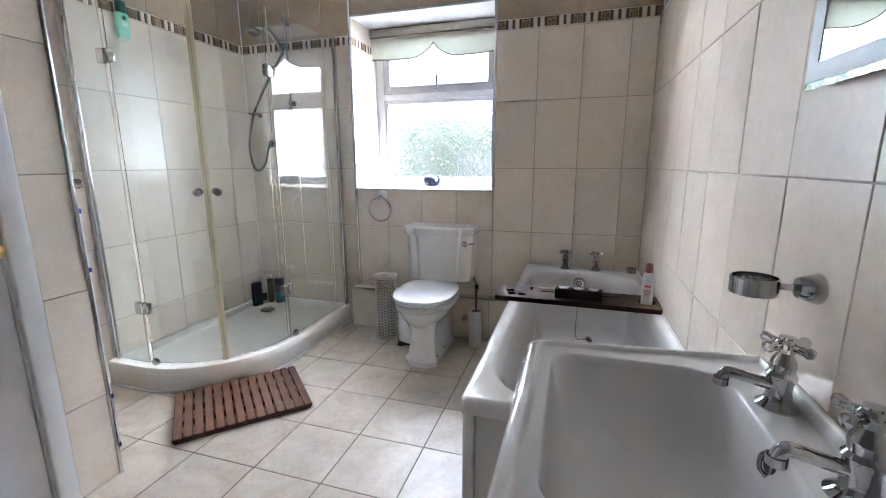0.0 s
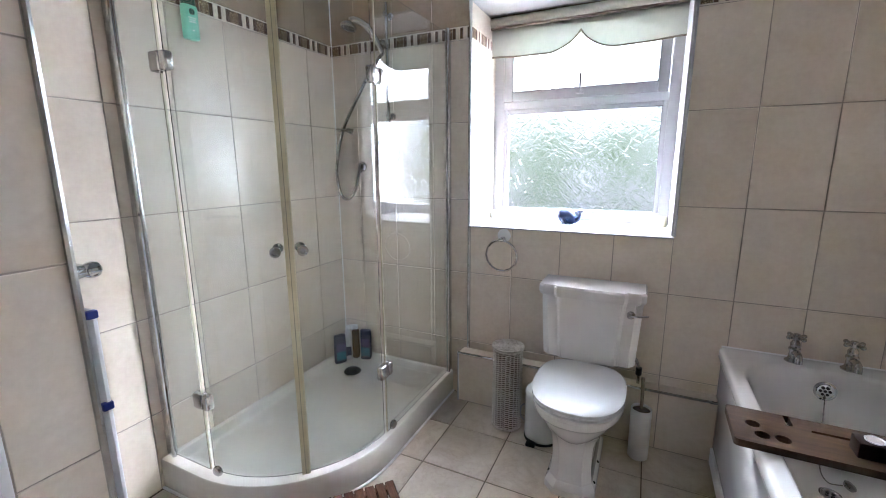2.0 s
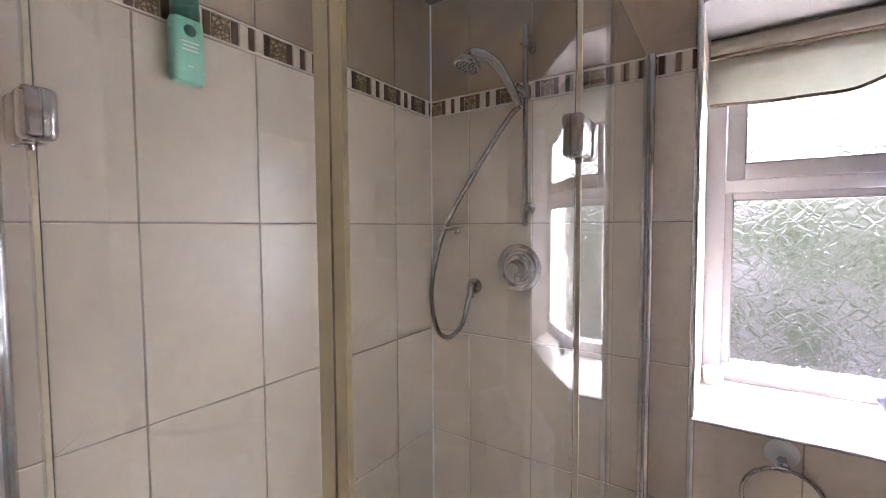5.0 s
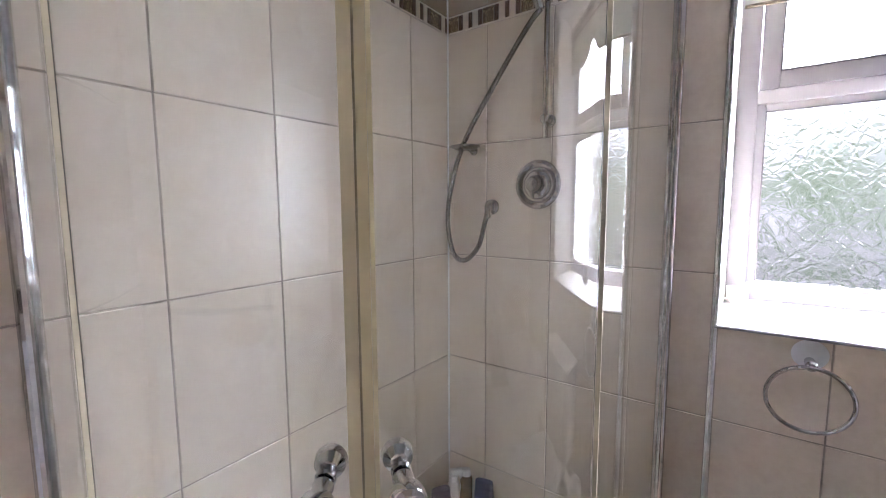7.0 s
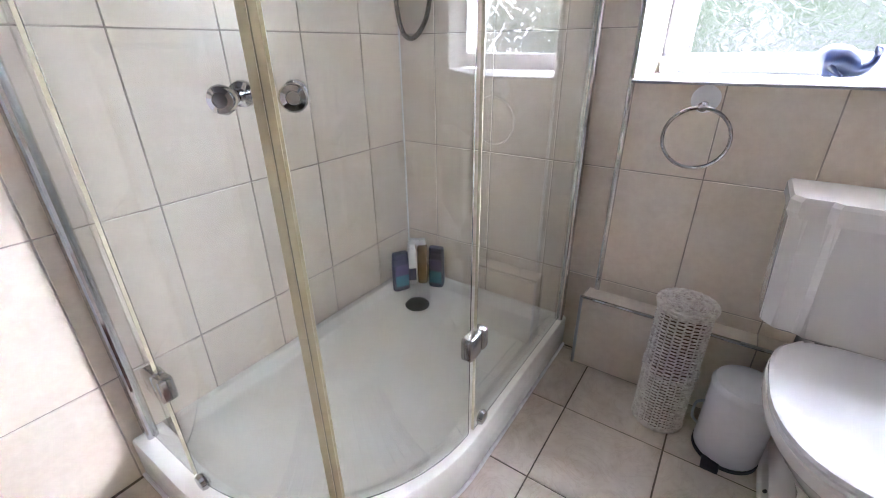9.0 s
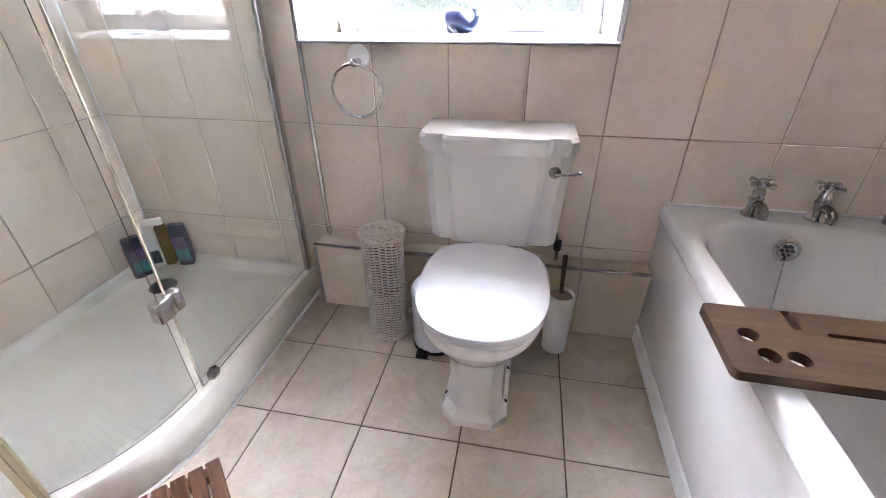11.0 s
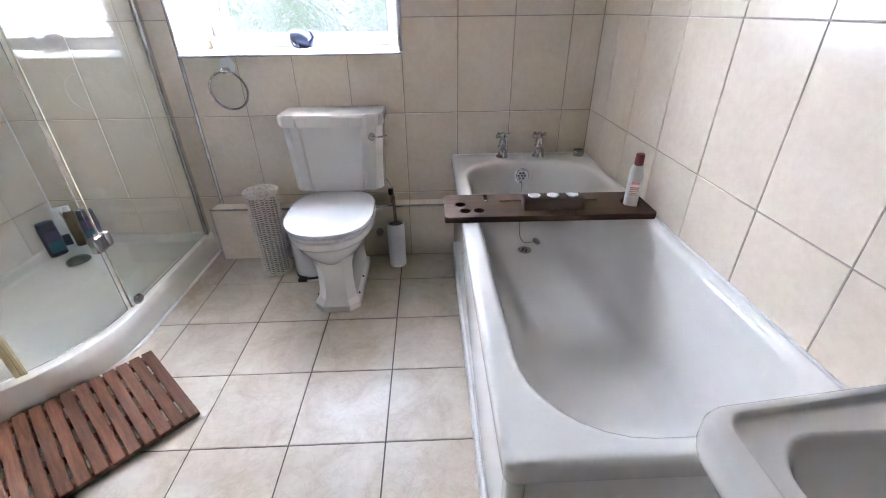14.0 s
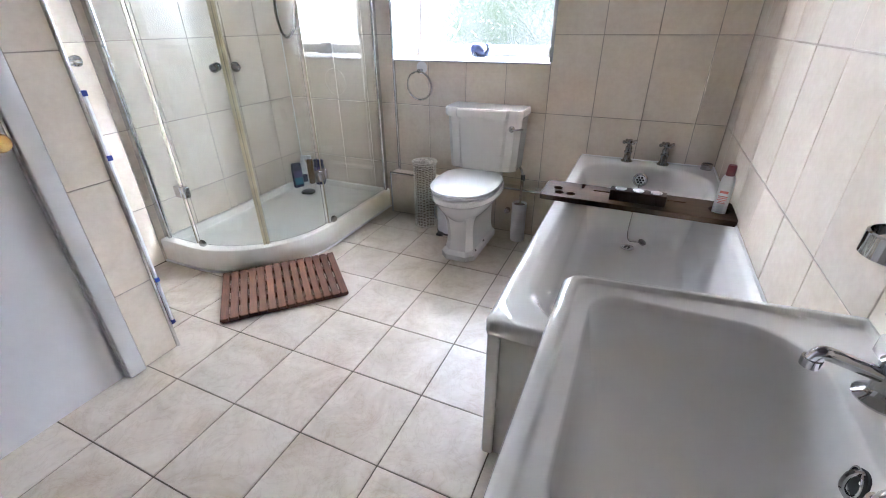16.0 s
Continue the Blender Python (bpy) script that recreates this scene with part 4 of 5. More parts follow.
tumbler = thing("tumbler_holder", (RIGHT, 0.905, 0.985), "chrome wall-mounted tumbler ring, empty", "tumbler holder")
bm = bmesh.new()
lathe(bm, [(0.0, 0.0), (0.026, 0.0), (0.027, 0.004), (0.019, 0.028), (0.017, 0.032), (0.0, 0.032)], (0, 0, 0), 28, (-1, 0, 0))
box(bm, (-0.062, -0.005, -0.006), (-0.026, 0.005, 0.006), 0.003)
part("wall_mount", bm, M_CHROME, tumbler)
bm = bmesh.new()
lathe(bm, [(0.037, -0.014), (0.037, 0.014), (0.034, 0.016), (0.0335, 0.0), (0.034, -0.016), (0.037, -0.014)], (-0.096, 0, 0), 40)
bmesh.ops.delete(bm, geom=[f for f in bm.faces if len(f.verts) > 4], context="FACES_ONLY")
part("ring", bm, M_CHROME, tumbler)

mir = thing("wall_mirror", (RIGHT - 0.012, 0.692, 1.62), "frameless wall mirror with slim slanted glass edge", "mirror", 2.0)
bm = bmesh.new()
loft(bm, [[(-0.001, -0.31, -0.30), (-0.001, 0.31, -0.30), (-0.001, 0.31, 0.30), (-0.001, -0.31, 0.30)], [(-0.004, -0.31, -0.30), (-0.004, 0.31, -0.30), (-0.004, 0.31, 0.30), (-0.004, -0.31, 0.30)],
          [(-0.008, -0.285, -0.275), (-0.008, 0.285, -0.275), (-0.008, 0.285, 0.275), (-0.008, -0.285, 0.275)]])
part("mirror_glass", bm, M_MIRROR, mir, smooth=0)
part("etched_border", frame_bars(-0.30, -0.29, 0.30, 0.29, 0.030, 0, 0.0006, 0.0), M_FROST, mir, "pale etched border", smooth=0).matrix_basis = pose(-0.0088, 0, 0, 0, 0, 90)

# ---- toilet ----
TCX = -0.613
wc = thing("toilet", (TCX, BACK, 0), "white close-coupled traditional toilet, lid closed", "toilet")


def panelled(w0, w1, y0, y1, z0, z1, step, bevel=0.03):
    """A cistern wall: chamfered front corners and a raised middle panel, wider above."""
    out = []
    for z, w in ((z0, w0), (z1, w1)):
        h = w / 2
        out.append([Vector(p) for p in ((h, y1, z), (-h, y1, z), (-h, y0 + bevel + step, z), (-h + bevel, y0 + step, z), (-h + 0.075, y0 + step, z), (-h + 0.090, y0, z), (h - 0.090, y0, z), (h - 0.075, y0 + step, z), (h - bevel, y0 + step, z), (h, y0 + bevel + step, z))])
    return out


def blend(a, b, f):
    return [p.lerp(q, f) for p, q in zip(a, b)]


lo, hi = panelled(0.420, 0.455, -0.196, -0.004, 0.435, 0.742, 0.014)
bm = bmesh.new()
loft(bm, [[Vector((p.x * 0.93, p.y * 0.96, 0.428)) for p in lo], lo, blend(lo, hi, 0.33), blend(lo, hi, 0.66), hi])
bmesh.ops.bevel(bm, geom=[e for e in bm.edges if abs(e.verts[0].co.z - e.verts[1].co.z) > 0.05], offset=0.006, segments=3, affect="EDGES")
part("cistern", bm, M_CERAMIC, wc)
lo, hi = panelled(0.475, 0.475, -0.213, -0.002, 0.742, 0.792, 0.016, 0.022)
shr = [Vector((p.x * 0.975, p.y * 0.975 - 0.003, 0.742)) for p in lo]
mid = [Vector((p.x, p.y, 0.755)) for p in lo]
mid2 = [Vector((p.x, p.y, 0.783)) for p in lo]
top = [Vector((p.x * 0.975, p.y * 0.965 - 0.003, 0.794)) for p in lo]
bm = bmesh.new()
loft(bm, [shr, mid, mid2, top])
part("cistern_lid", bm, M_CERAMIC, wc, smooth=20)
bm = bmesh.new()
lathe(bm, [(0.0, 0.0), (0.018, 0.0), (0.018, 0.006), (0.012, 0.012), (0.008, 0.022), (0.0, 0.024)], (0.178, -0.180, 0.690), 20, (0, -1, 0))
tube(bm, curve([(0.178, -0.200, 0.690), (0.210, -0.206, 0.693), (0.250, -0.204, 0.700)], 5), 0.0045, 8)
part("flush_lever", bm, M_CHROME, wc, "chrome flush lever")
bm = bmesh.new()


def foot(w, yf, yb, ch, z):
    h = w / 2
    pts = [(h, yb), (-h, yb), (-h, yf + ch), (-h + ch, yf), (h - ch, yf), (h, yf + ch)]
    out = []
    for i in range(6):
        p, q = Vector((*pts[i], z)), Vector((*pts[(i + 1) % 6], z))
        out += [p.lerp(q, k / 6) for k in range(6)]
    return out


loft(bm, [foot(0.205, -0.585, -0.16, 0.042, 0.0), foot(0.205, -0.585, -0.16, 0.042, 0.030), foot(0.196, -0.577, -0.16, 0.042, 0.040), foot(0.176, -0.560, -0.17, 0.038, 0.052), foot(0.162, -0.546, -0.18, 0.034, 0.085),
          foot(0.158, -0.542, -0.18, 0.032, 0.15), foot(0.164, -0.548, -0.18, 0.032, 0.21), foot(0.178, -0.560, -0.17, 0.036, 0.245), foot(0.204, -0.582, -0.16, 0.046, 0.275)], True, True)
part("pedestal", bm, M_CERAMIC, wc, smooth=25)
bm = bmesh.new()
loft(bm, [egg(0, -0.560, -0.19, 0.176, 0.238), egg(0, -0.588, -0.17, 0.222, 0.262), egg(0, -0.614, -0.14, 0.272, 0.290), egg(0, -0.637, -0.12, 0.318, 0.322), egg(0, -0.650, -0.11, 0.342, 0.346), egg(0, -0.655, -0.10, 0.352, 0.356), egg(0, -0.664, -0.10, 0.370, 0.363), egg(0, -0.667, -0.10, 0.375, 0.378), egg(0, -0.664, -0.10, 0.370, 0.389), egg(0, -0.656, -0.10, 0.352, 0.394)])
box(bm, (-0.10, -0.24, 0.30), (0.10, -0.02, 0.432), 0.02, 3)
part("pan", bm, M_CERAMIC, wc)
bm = bmesh.new()
loft(bm, [egg(0, -0.650, -0.205, 0.350, 0.396, p=2.35, square=0.9), egg(0, -0.660, -0.20, 0.366, 0.400, p=2.35, square=0.9), egg(0, -0.660, -0.20, 0.366, 0.410, p=2.35, square=0.9), egg(0, -0.652, -0.205, 0.356, 0.414, p=2.35, square=0.9)])
part("seat", bm, M_SEAT, wc)
bm = bmesh.new()
loft(bm, [egg(0, -0.654, -0.205, 0.362, 0.416, p=2.35, square=0.9), egg(0, -0.664, -0.200, 0.376, 0.420, p=2.35, square=0.9), egg(0, -0.664, -0.200, 0.376, 0.431, p=2.35, square=0.9), egg(0, -0.656, -0.205, 0.362, 0.437, p=2.35, square=0.9), egg(0, -0.60, -0.24, 0.28, 0.441, p=2.35, square=0.9), egg(0, -0.52, -0.30, 0.14, 0.442, p=2.35, square=0.9)])
part("lid", bm, M_SEAT, wc, "closed glossy white seat lid")
for s in (-0.075, 0.075):
    bm = bmesh.new()
    lathe(bm, [(0.0, -0.016), (0.011, -0.016), (0.011, 0.016), (0.0, 0.016)], (s, -0.198, 0.424), 14, (1, 0, 0))
    part("hinge", bm, M_CHROME, wc)
for s in (-1, 1):
    for y in (-0.50, -0.36):
        bm = bmesh.new()
        lathe(bm, [(0.006, 0.0), (0.006, 0.003), (0.0, 0.005)], (s * 0.094, y, 0.045), 8, (s, 0, 0.8))
        part("fixing_cap", bm, M_BLACK, wc)
valve = thing("isolation_valve", (-0.345, BACK - 0.085, 0.305), "chrome and black pipe valve below the cistern", "valve")
bm = bmesh.new()
tube(bm, curve([(-0.07, 0.045, 0.14), (-0.045, 0.045, 0.10), (-0.035, 0.045, 0.04), (-0.035, 0.045, -0.003)], 5), 0.0075, 10)
part("pipe", bm, M_TAPDARK, valve)
bm = bmesh.new()
lathe(bm, [(0.0, -0.02), (0.014, -0.018), (0.014, 0.018), (0.0, 0.02)], (-0.036, 0.045, 0.06), 12)
part("knob", bm, M_BLACK, valve)
knob = thing("radiator_valve_cap", (-0.452, BOX_Y, 0.155), "small dark round cap on the pipe boxing", "valve cap")
bm = bmesh.new()
lathe(bm, [(0.0, 0.0), (0.018, 0.0), (0.020, 0.012), (0.016, 0.030), (0.0, 0.033)], (0, 0, 0), 16, (0, -1, 0))
part("cap", bm, M_TAPDARK, knob)

# towel ring
ring = thing("towel_ring", (-1.088, BACK, 0.970), "chrome towel ring on a round wall plate", "towel ring")
bm = bmesh.new()
lathe(bm, [(0.0, 0.0), (0.036, 0.0), (0.037, 0.003), (0.030, 0.007), (0.0, 0.009)], (0, 0, 0.012), 28, (0, -1, 0))
part("wall_plate", bm, M_WBOT, ring, "pale round wall plate")
bm = bmesh.new()
lathe(bm, [(0.011, 0.008), (0.008, 0.016), (0.008, 0.034), (0.013, 0.040), (0.013, 0.050), (0.008, 0.056), (0.0, 0.057)], (0, 0, -0.004), 18, (0, -1, 0))
part("knuckle", bm, M_CHROME, ring)
bm = bmesh.new()
tube(bm, [(0.084 * math.sin(2 * math.pi * k / 48), -0.046 - 0.008 * math.cos(2 * math.pi * k / 48), -0.090 + 0.084 * math.cos(2 * math.pi * k / 48)) for k in range(48)], 0.0052, 10, True)
part("ring", bm, M_CHROME, ring)

# wicker holder for toilet rolls
bk = thing("wicker_basket", (-0.995, 2.645, 0), "tall whitewashed wicker toilet roll basket with lid", "basket")
bm = bmesh.new()
lathe(bm, [(0.0, 0.002), (0.062, 0.002), (0.062, 0.425), (0.0, 0.425)], (0, 0, 0), 24)
part("core", bm, M_BROWNSTRIP, bk)
bm = bmesh.new()
NS, NR = 20, 74
for j in range(NR):
    z = 0.006 + j * 0.0057
    vs = []
    for k in range(NS * 4):
        a = 2 * math.pi * k / (NS * 4)
        r = 0.0690 + 0.0058 * math.cos(math.pi * (k / 4 + j)) + 0.0006 * math.sin(j * 1.7 + k * 2.3)
        if 34 <= j <= 39:
            r += 0.0035
        d = Vector((math.cos(a), math.sin(a), 0))
        c_ = d * r + Vector((0, 0, z + 0.0006 * math.sin(k * 0.9 + j * 2.1)))
        vs.append([bm.verts.new(c_ + d * 0.0027 * math.cos(b) + Vector((0, 0, 0.0030 * math.sin(b)))) for b in (0, math.pi / 2, math.pi, 3 * math.pi / 2)])
    for q in range(len(vs)):
        w = (q + 1) % len(vs)
        for b in range(4):
            bm.faces.new((vs[q][b], vs[w][b], vs[w][(b + 1) % 4], vs[q][(b + 1) % 4]))
part("weave", bm, M_WICKER, bk, smooth=60)
for k in range(NS):
    bm = bmesh.new()
    a = 2 * math.pi * (k + 0.5) / NS
    tube(bm, [(0.0690 * math.cos(a), 0.0690 * math.sin(a), 0.0), (0.0690 * math.cos(a), 0.0690 * math.sin(a), 0.428)], 0.0022, 5)
    part("stake", bm, M_WICKER, bk)
for z in (0.006, 0.428):
    bm = bmesh.new()
    tube(bm, [(0.0735 * math.cos(2 * math.pi * k / 60), 0.0735 * math.sin(2 * math.pi * k / 60), z + 0.0016 * math.sin(k * 1.9)) for k in range(60)], 0.0060, 6, True)
    part("rim", bm, M_WICKER, bk)
bm = bmesh.new()
lathe(bm, [(0.0, 0.0), (0.076, 0.0), (0.078, 0.004), (0.072, 0.009), (0.0, 0.012)], (0, 0, 0.434), 28)
lid = part("lid", bm, M_WICKER, bk, "round woven wicker lid")
bm = bmesh.new()
for j in range(7):
    rr_ = 0.016 + j * 0.0094
    n_ = 52
    tube(bm, [(rr_ * math.cos(2 * math.pi * k / n_), rr_ * math.sin(2 * math.pi * k / n_), 0.4475 - 0.004 * rr_ / 0.075 + (0.0022 if (k // 2 + j) % 2 else -0.0018)) for k in range(n_)], 0.0040, 5, True)
tube(bm, [(0.078 * math.cos(2 * math.pi * k / 60), 0.078 * math.sin(2 * math.pi * k / 60), 0.442 + 0.0012 * math.sin(k * 2.2)) for k in range(60)], 0.0058, 6, True)
tube(bm, [(0.010 * math.cos(2 * math.pi * k / 14), 0.010 * math.sin(2 * math.pi * k / 14), 0.452) for k in range(14)], 0.0052, 6, True)
part("lid_weave", bm, M_WICKER, lid)

# toilet brush
br = thing("toilet_brush", (-0.357, 2.660, 0), "white toilet brush pot with brush handle", "toilet brush")
bm = bmesh.new()
lathe(bm, [(0.0, 0.0), (0.040, 0.0), (0.044, 0.004), (0.045, 0.245), (0.043, 0.250), (0.040, 0.246), (0.039, 0.10), (0.0, 0.095)], (0, 0, 0), 28)
part("pot", bm, M_WBOT, br)
bm = bmesh.new()
tube(bm, [(0.004, 0.012, 0.11), (0.0, 0.020, 0.25), (-0.004, 0.028, 0.385)], [0.007, 0.007, 0.009], 10)
part("brush_handle", bm, M_BRAID, br, "taupe brush handle")
bm = bmesh.new()
lathe(bm, [(0.0, 0.10), (0.032, 0.11), (0.035, 0.20), (0.010, 0.232), (0.0, 0.235)], (0.002, 0.012, 0), 18)
lathe(bm, [(0.0, 0.232), (0.039, 0.232), (0.039, 0.236), (0.0, 0.238)], (0, 0, 0), 24)
part("brush_head", bm, plain("brown_brush_collar", (0.10, 0.065, 0.05), 0.5), br, "brown collar of the brush")

# pedal bin
pb = thing("pedal_bin", (-0.800, 2.615, 0), "small white pedal bin with black pedal", "bin")
bm = bmesh.new()
lathe(bm, [(0.0, 0.012), (0.084, 0.012), (0.086, 0.018), (0.086, 0.235), (0.0, 0.235)], (0, 0, 0), 32)
part("bin_body", bm, M_RADW, pb)
bm = bmesh.new()
lathe(bm, [(0.0, 0.236), (0.087, 0.236), (0.088, 0.248), (0.080, 0.262), (0.050, 0.276), (0.0, 0.281)], (0, 0, 0), 32)
part("lid", bm, M_RADW, pb)
bm = bmesh.new()
lathe(bm, [(0.0, 0.0), (0.088, 0.0), (0.088, 0.012), (0.0, 0.012)], (0, 0, 0), 32)
box(bm, (-0.055, -0.115, 0.002), (-0.010, -0.07, 0.018), 0.004)
part("pedal", bm, M_BLACK, pb, "black pedal and base")
bm = bmesh.new()
tube(bm, curve([(-0.087, -0.02, 0.17), (-0.105, -0.02, 0.15), (-0.105, -0.02, 0.10), (-0.087, -0.02, 0.08)], 5), 0.004, 6)
part("handle", bm, M_PVC, pb)

# whale on the sill
wh = bmesh.new()
spine = curve([(-0.058, 0, 0.040), (-0.054, 0, 0.042), (-0.036, 0, 0.045), (-0.006, 0, 0.042), (0.022, 0, 0.030), (0.044, 0, 0.026), (0.060, 0, 0.044), (0.064, 0, 0.064)], 6)
girth = [0.010, 0.032, 0.044, 0.043, 0.030, 0.017, 0.010, 0.007]
rads = [girth[min(7, i // 6)] + (girth[min(7, i // 6 + 1)] - girth[min(7, i // 6)]) * (i % 6) / 6 for i in range(len(spine))]
tube(wh, spine, rads, 20)
for s in (-1, 1):
    tube(wh, curve([(0.063, 0, 0.062), (0.064, s * 0.014, 0.076), (0.060, s * 0.034, 0.082)], 5), [0.008 + 0.005 * math.sin(math.pi * i / 10) - 0.006 * i / 10 for i in range(11)], 8)
    tube(wh, curve([(-0.020, s * 0.036, 0.030), (0.0, s * 0.050, 0.014), (0.014, s * 0.056, 0.008)], 4), [0.010 - 0.006 * i / 8 for i in range(9)], 8)
for v in wh.verts:
    v.co.z = max(v.co.z, 0.0005)
for f in wh.faces:
    m_ = f.calc_center_median()
    f.material_index = 1 if m_.x < -0.01 and m_.z < 0.007 else 0
whale = tagged(part("whale_ornament", wh, M_WHALE, smooth=60), "dark blue and white glazed ceramic whale on window sill", "ornament")
whale.data.materials.append(M_WBOT)
whale.matrix_basis = pose(-0.795, 3.085, SILL - 0.001, 0, 0, -14)
cup = thing("tealight_cup", (-1.247, 3.165, SILL - 0.001), "small white candle cup on the window sill", "candle cup")
bm = bmesh.new()
lathe(bm, [(0.0, 0.0), (0.026, 0.0), (0.029, 0.005), (0.032, 0.052), (0.030, 0.054), (0.027, 0.045), (0.0, 0.043)], (0, 0, 0), 24)
part("cup", bm, M_WBOT, cup)
jar = thing("candle_jar", (-0.335, 3.150, SILL - 0.001), "small pale yellow candle jar on the window sill", "candle jar")
bm = bmesh.new()
lathe(bm, [(0.0, 0.0), (0.026, 0.0), (0.028, 0.004), (0.028, 0.056), (0.026, 0.056), (0.025, 0.046), (0.0, 0.045)], (0, 0, 0), 24)
part("jar", bm, plain("pale_yellow_wax", (0.74, 0.68, 0.45), 0.3), jar)

# ---- bath caddy with candles and bottle ----
cad = thing("bath_caddy", (0.252, 2.135, BZ), "dark walnut bath caddy board laid across the bath", "bath caddy", -0.8)
CW, CD, CT = 0.376, 0.102, 0.022
def holed_board():
    """The board with a round-cornered outline, three cup holes, two slots, a notch and a bottle recess, cut through."""
    bm = bmesh.new()
    outer = [bm.verts.new(p) for p in rrect(-CW, -CD, CW, CD, 0.014, 0.0, 4)]
    loops = [outer]

    def hole(cx, cy, rx, ry, n=18):
        loops.append([bm.verts.new((cx + rx * math.cos(2 * math.pi * k / n), cy + ry * math.sin(2 * math.pi * k / n), 0)) for k in range(n)])

    hole(-0.315, 0.008, 0.020, 0.020)
    hole(-0.300, -0.048, 0.020, 0.020)
    hole(-0.250, -0.048, 0.020, 0.020)
    for x0, x1 in ((-0.165, -0.06), (0.10, 0.205)):
        loops.append([bm.verts.new(p) for p in rrect(x0, 0.028, x1, 0.040, 0.005, 0, 3)])
    loops.append([bm.verts.new(p) for p in rrect(-0.222, 0.040, -0.206, 0.0995, [0.002, 0.002, 0.007, 0.007], 0, 3)])
    hole(0.322, 0.0, 0.040, 0.040, 24)
    es = []
    for lp in loops:
        for i in range(len(lp)):
            es.append(bm.edges.new((lp[i], lp[(i + 1) % len(lp)])))
    bmesh.ops.triangle_fill(bm, use_beauty=True, edges=es)
    r = bmesh.ops.extrude_face_region(bm, geom=bm.faces[:])
    for v in [g for g in r["geom"] if isinstance(g, bmesh.types.BMVert)]:
        v.co.z += CT
    return bm


part("board", holed_board(), M_WALNUT, cad, smooth=0)
part("recess_floor", boxes(((0.275, -0.05, -0.003), (0.369, 0.05, -0.0005))), M_WALNUT, cad, smooth=0)
for x in (-0.29, 0.26):
    part("runner", boxes(((x, -0.09, -0.006), (x + 0.012, 0.09, 0.0))), M_WALNUT, cad)
ch = thing("candle_holder", (0.268, 2.100, BZ + CT), "dark wooden block with three tea lights on the caddy", "candle holder", -1.0)
part("block", boxes(((-0.108, -0.026, 0.0), (0.108, 0.032, 0.046), 0.004)), M_DARKWOOD, ch)
for x in (-0.068, 0.0, 0.068):
    bm = bmesh.new()
    lathe(bm, [(0.0, 0.0465), (0.0215, 0.0465), (0.0225, 0.0495), (0.0212, 0.0505), (0.0190, 0.0475), (0.0, 0.0475)], (x, 0.003, 0), 22)
    c_ = part("tealight_cup", bm, M_SILVER, ch, "foil tea light cup")
    bm = bmesh.new()
    lathe(bm, [(0.0, 0.048), (0.0185, 0.048), (0.0180, 0.0488), (0.0, 0.0484)], (x, 0.003, 0), 18)
    part("wax", bm, M_WAX, c_)
bot = thing("lotion_bottle", (0.573, 2.135, BZ - 0.0003), "white plastic lotion bottle with brick red cap", "bottle")
bm = bmesh.new()
loft(bm, [rrect(-0.030, -0.021, 0.030, 0.021, 0.020, z, 6) if s == 1 else rrect(-0.030 * s, -0.021 * s, 0.030 * s, 0.021 * s, 0.0195 * s, z, 6) for z, s in ((0.0, 0.93), (0.004, 1), (0.136, 1), (0.152, 0.93), (0.164, 0.76), (0.170, 0.60))])
part("bottle_body", bm, M_WBOT, bot)
bm = bmesh.new()
lathe(bm, [(0.0, 0.168), (0.0185, 0.168), (0.0190, 0.171), (0.0180, 0.206), (0.0160, 0.209), (0.0, 0.210)], (0, 0, 0), 22)
part("cap", bm, M_REDCAP, bot, "brick red screw cap")
for k, (z, w, h) in enumerate(((0.098, 0.034, 0.010), (0.083, 0.040, 0.004), (0.076, 0.036, 0.004), (0.069, 0.040, 0.003), (0.062, 0.026, 0.003), (0.056, 0.032, 0.0025))):
    part("print_line", boxes(((-w / 2, -0.0216, z), (w / 2, -0.0208, z + h))), M_PINK, bot, "coral printed line")
bot.matrix_basis = pose(0.573, 2.135, BZ - 0.0003, 0, 0, -14) @ Matrix.Diagonal((0.82, 0.85, 0.98, 1.0))


# ---- bottles in the shower ----
def flat_bottle(place, rz, w, d, h, mats, label, cap):
    b_ = thing("shower_bottle", place, label, "bottle", rz, "shower bottles")
    bm = bmesh.new()
    loft(bm, [rrect(-w * s, -d * s, w * s, d * s, min(w, d) * 0.9 * s, z, 5) for z, s in ((0, 0.92), (0.004, 1), (h * 0.80, 1), (h * 0.86, 0.9), (h * 0.88, 0.7))])
    part("bottle_body", bm, mats[0], b_)
    part("bottle_label", boxes(((-w * 0.78, -d * 1.03, h * 0.12), (w * 0.78, -d * 0.99, h * 0.42))), mats[1], b_, "teal lower label")
    part("bottle_label", boxes(((-w * 0.78, -d * 1.03, h * 0.43), (w * 0.78, -d * 0.99, h * 0.72))), mats[2], b_, "upper label")
    bm = bmesh.new()
    loft(bm, [rrect(-w * s, -d * s, w * s, d * s, min(w, d) * 0.9 * s, z, 5) for z, s in ((h * 0.88, cap), (h * 0.90, cap), (h * 0.99, cap * 0.97), (h, cap * 0.9))])
    part("cap", bm, mats[3], b_)
    return b_


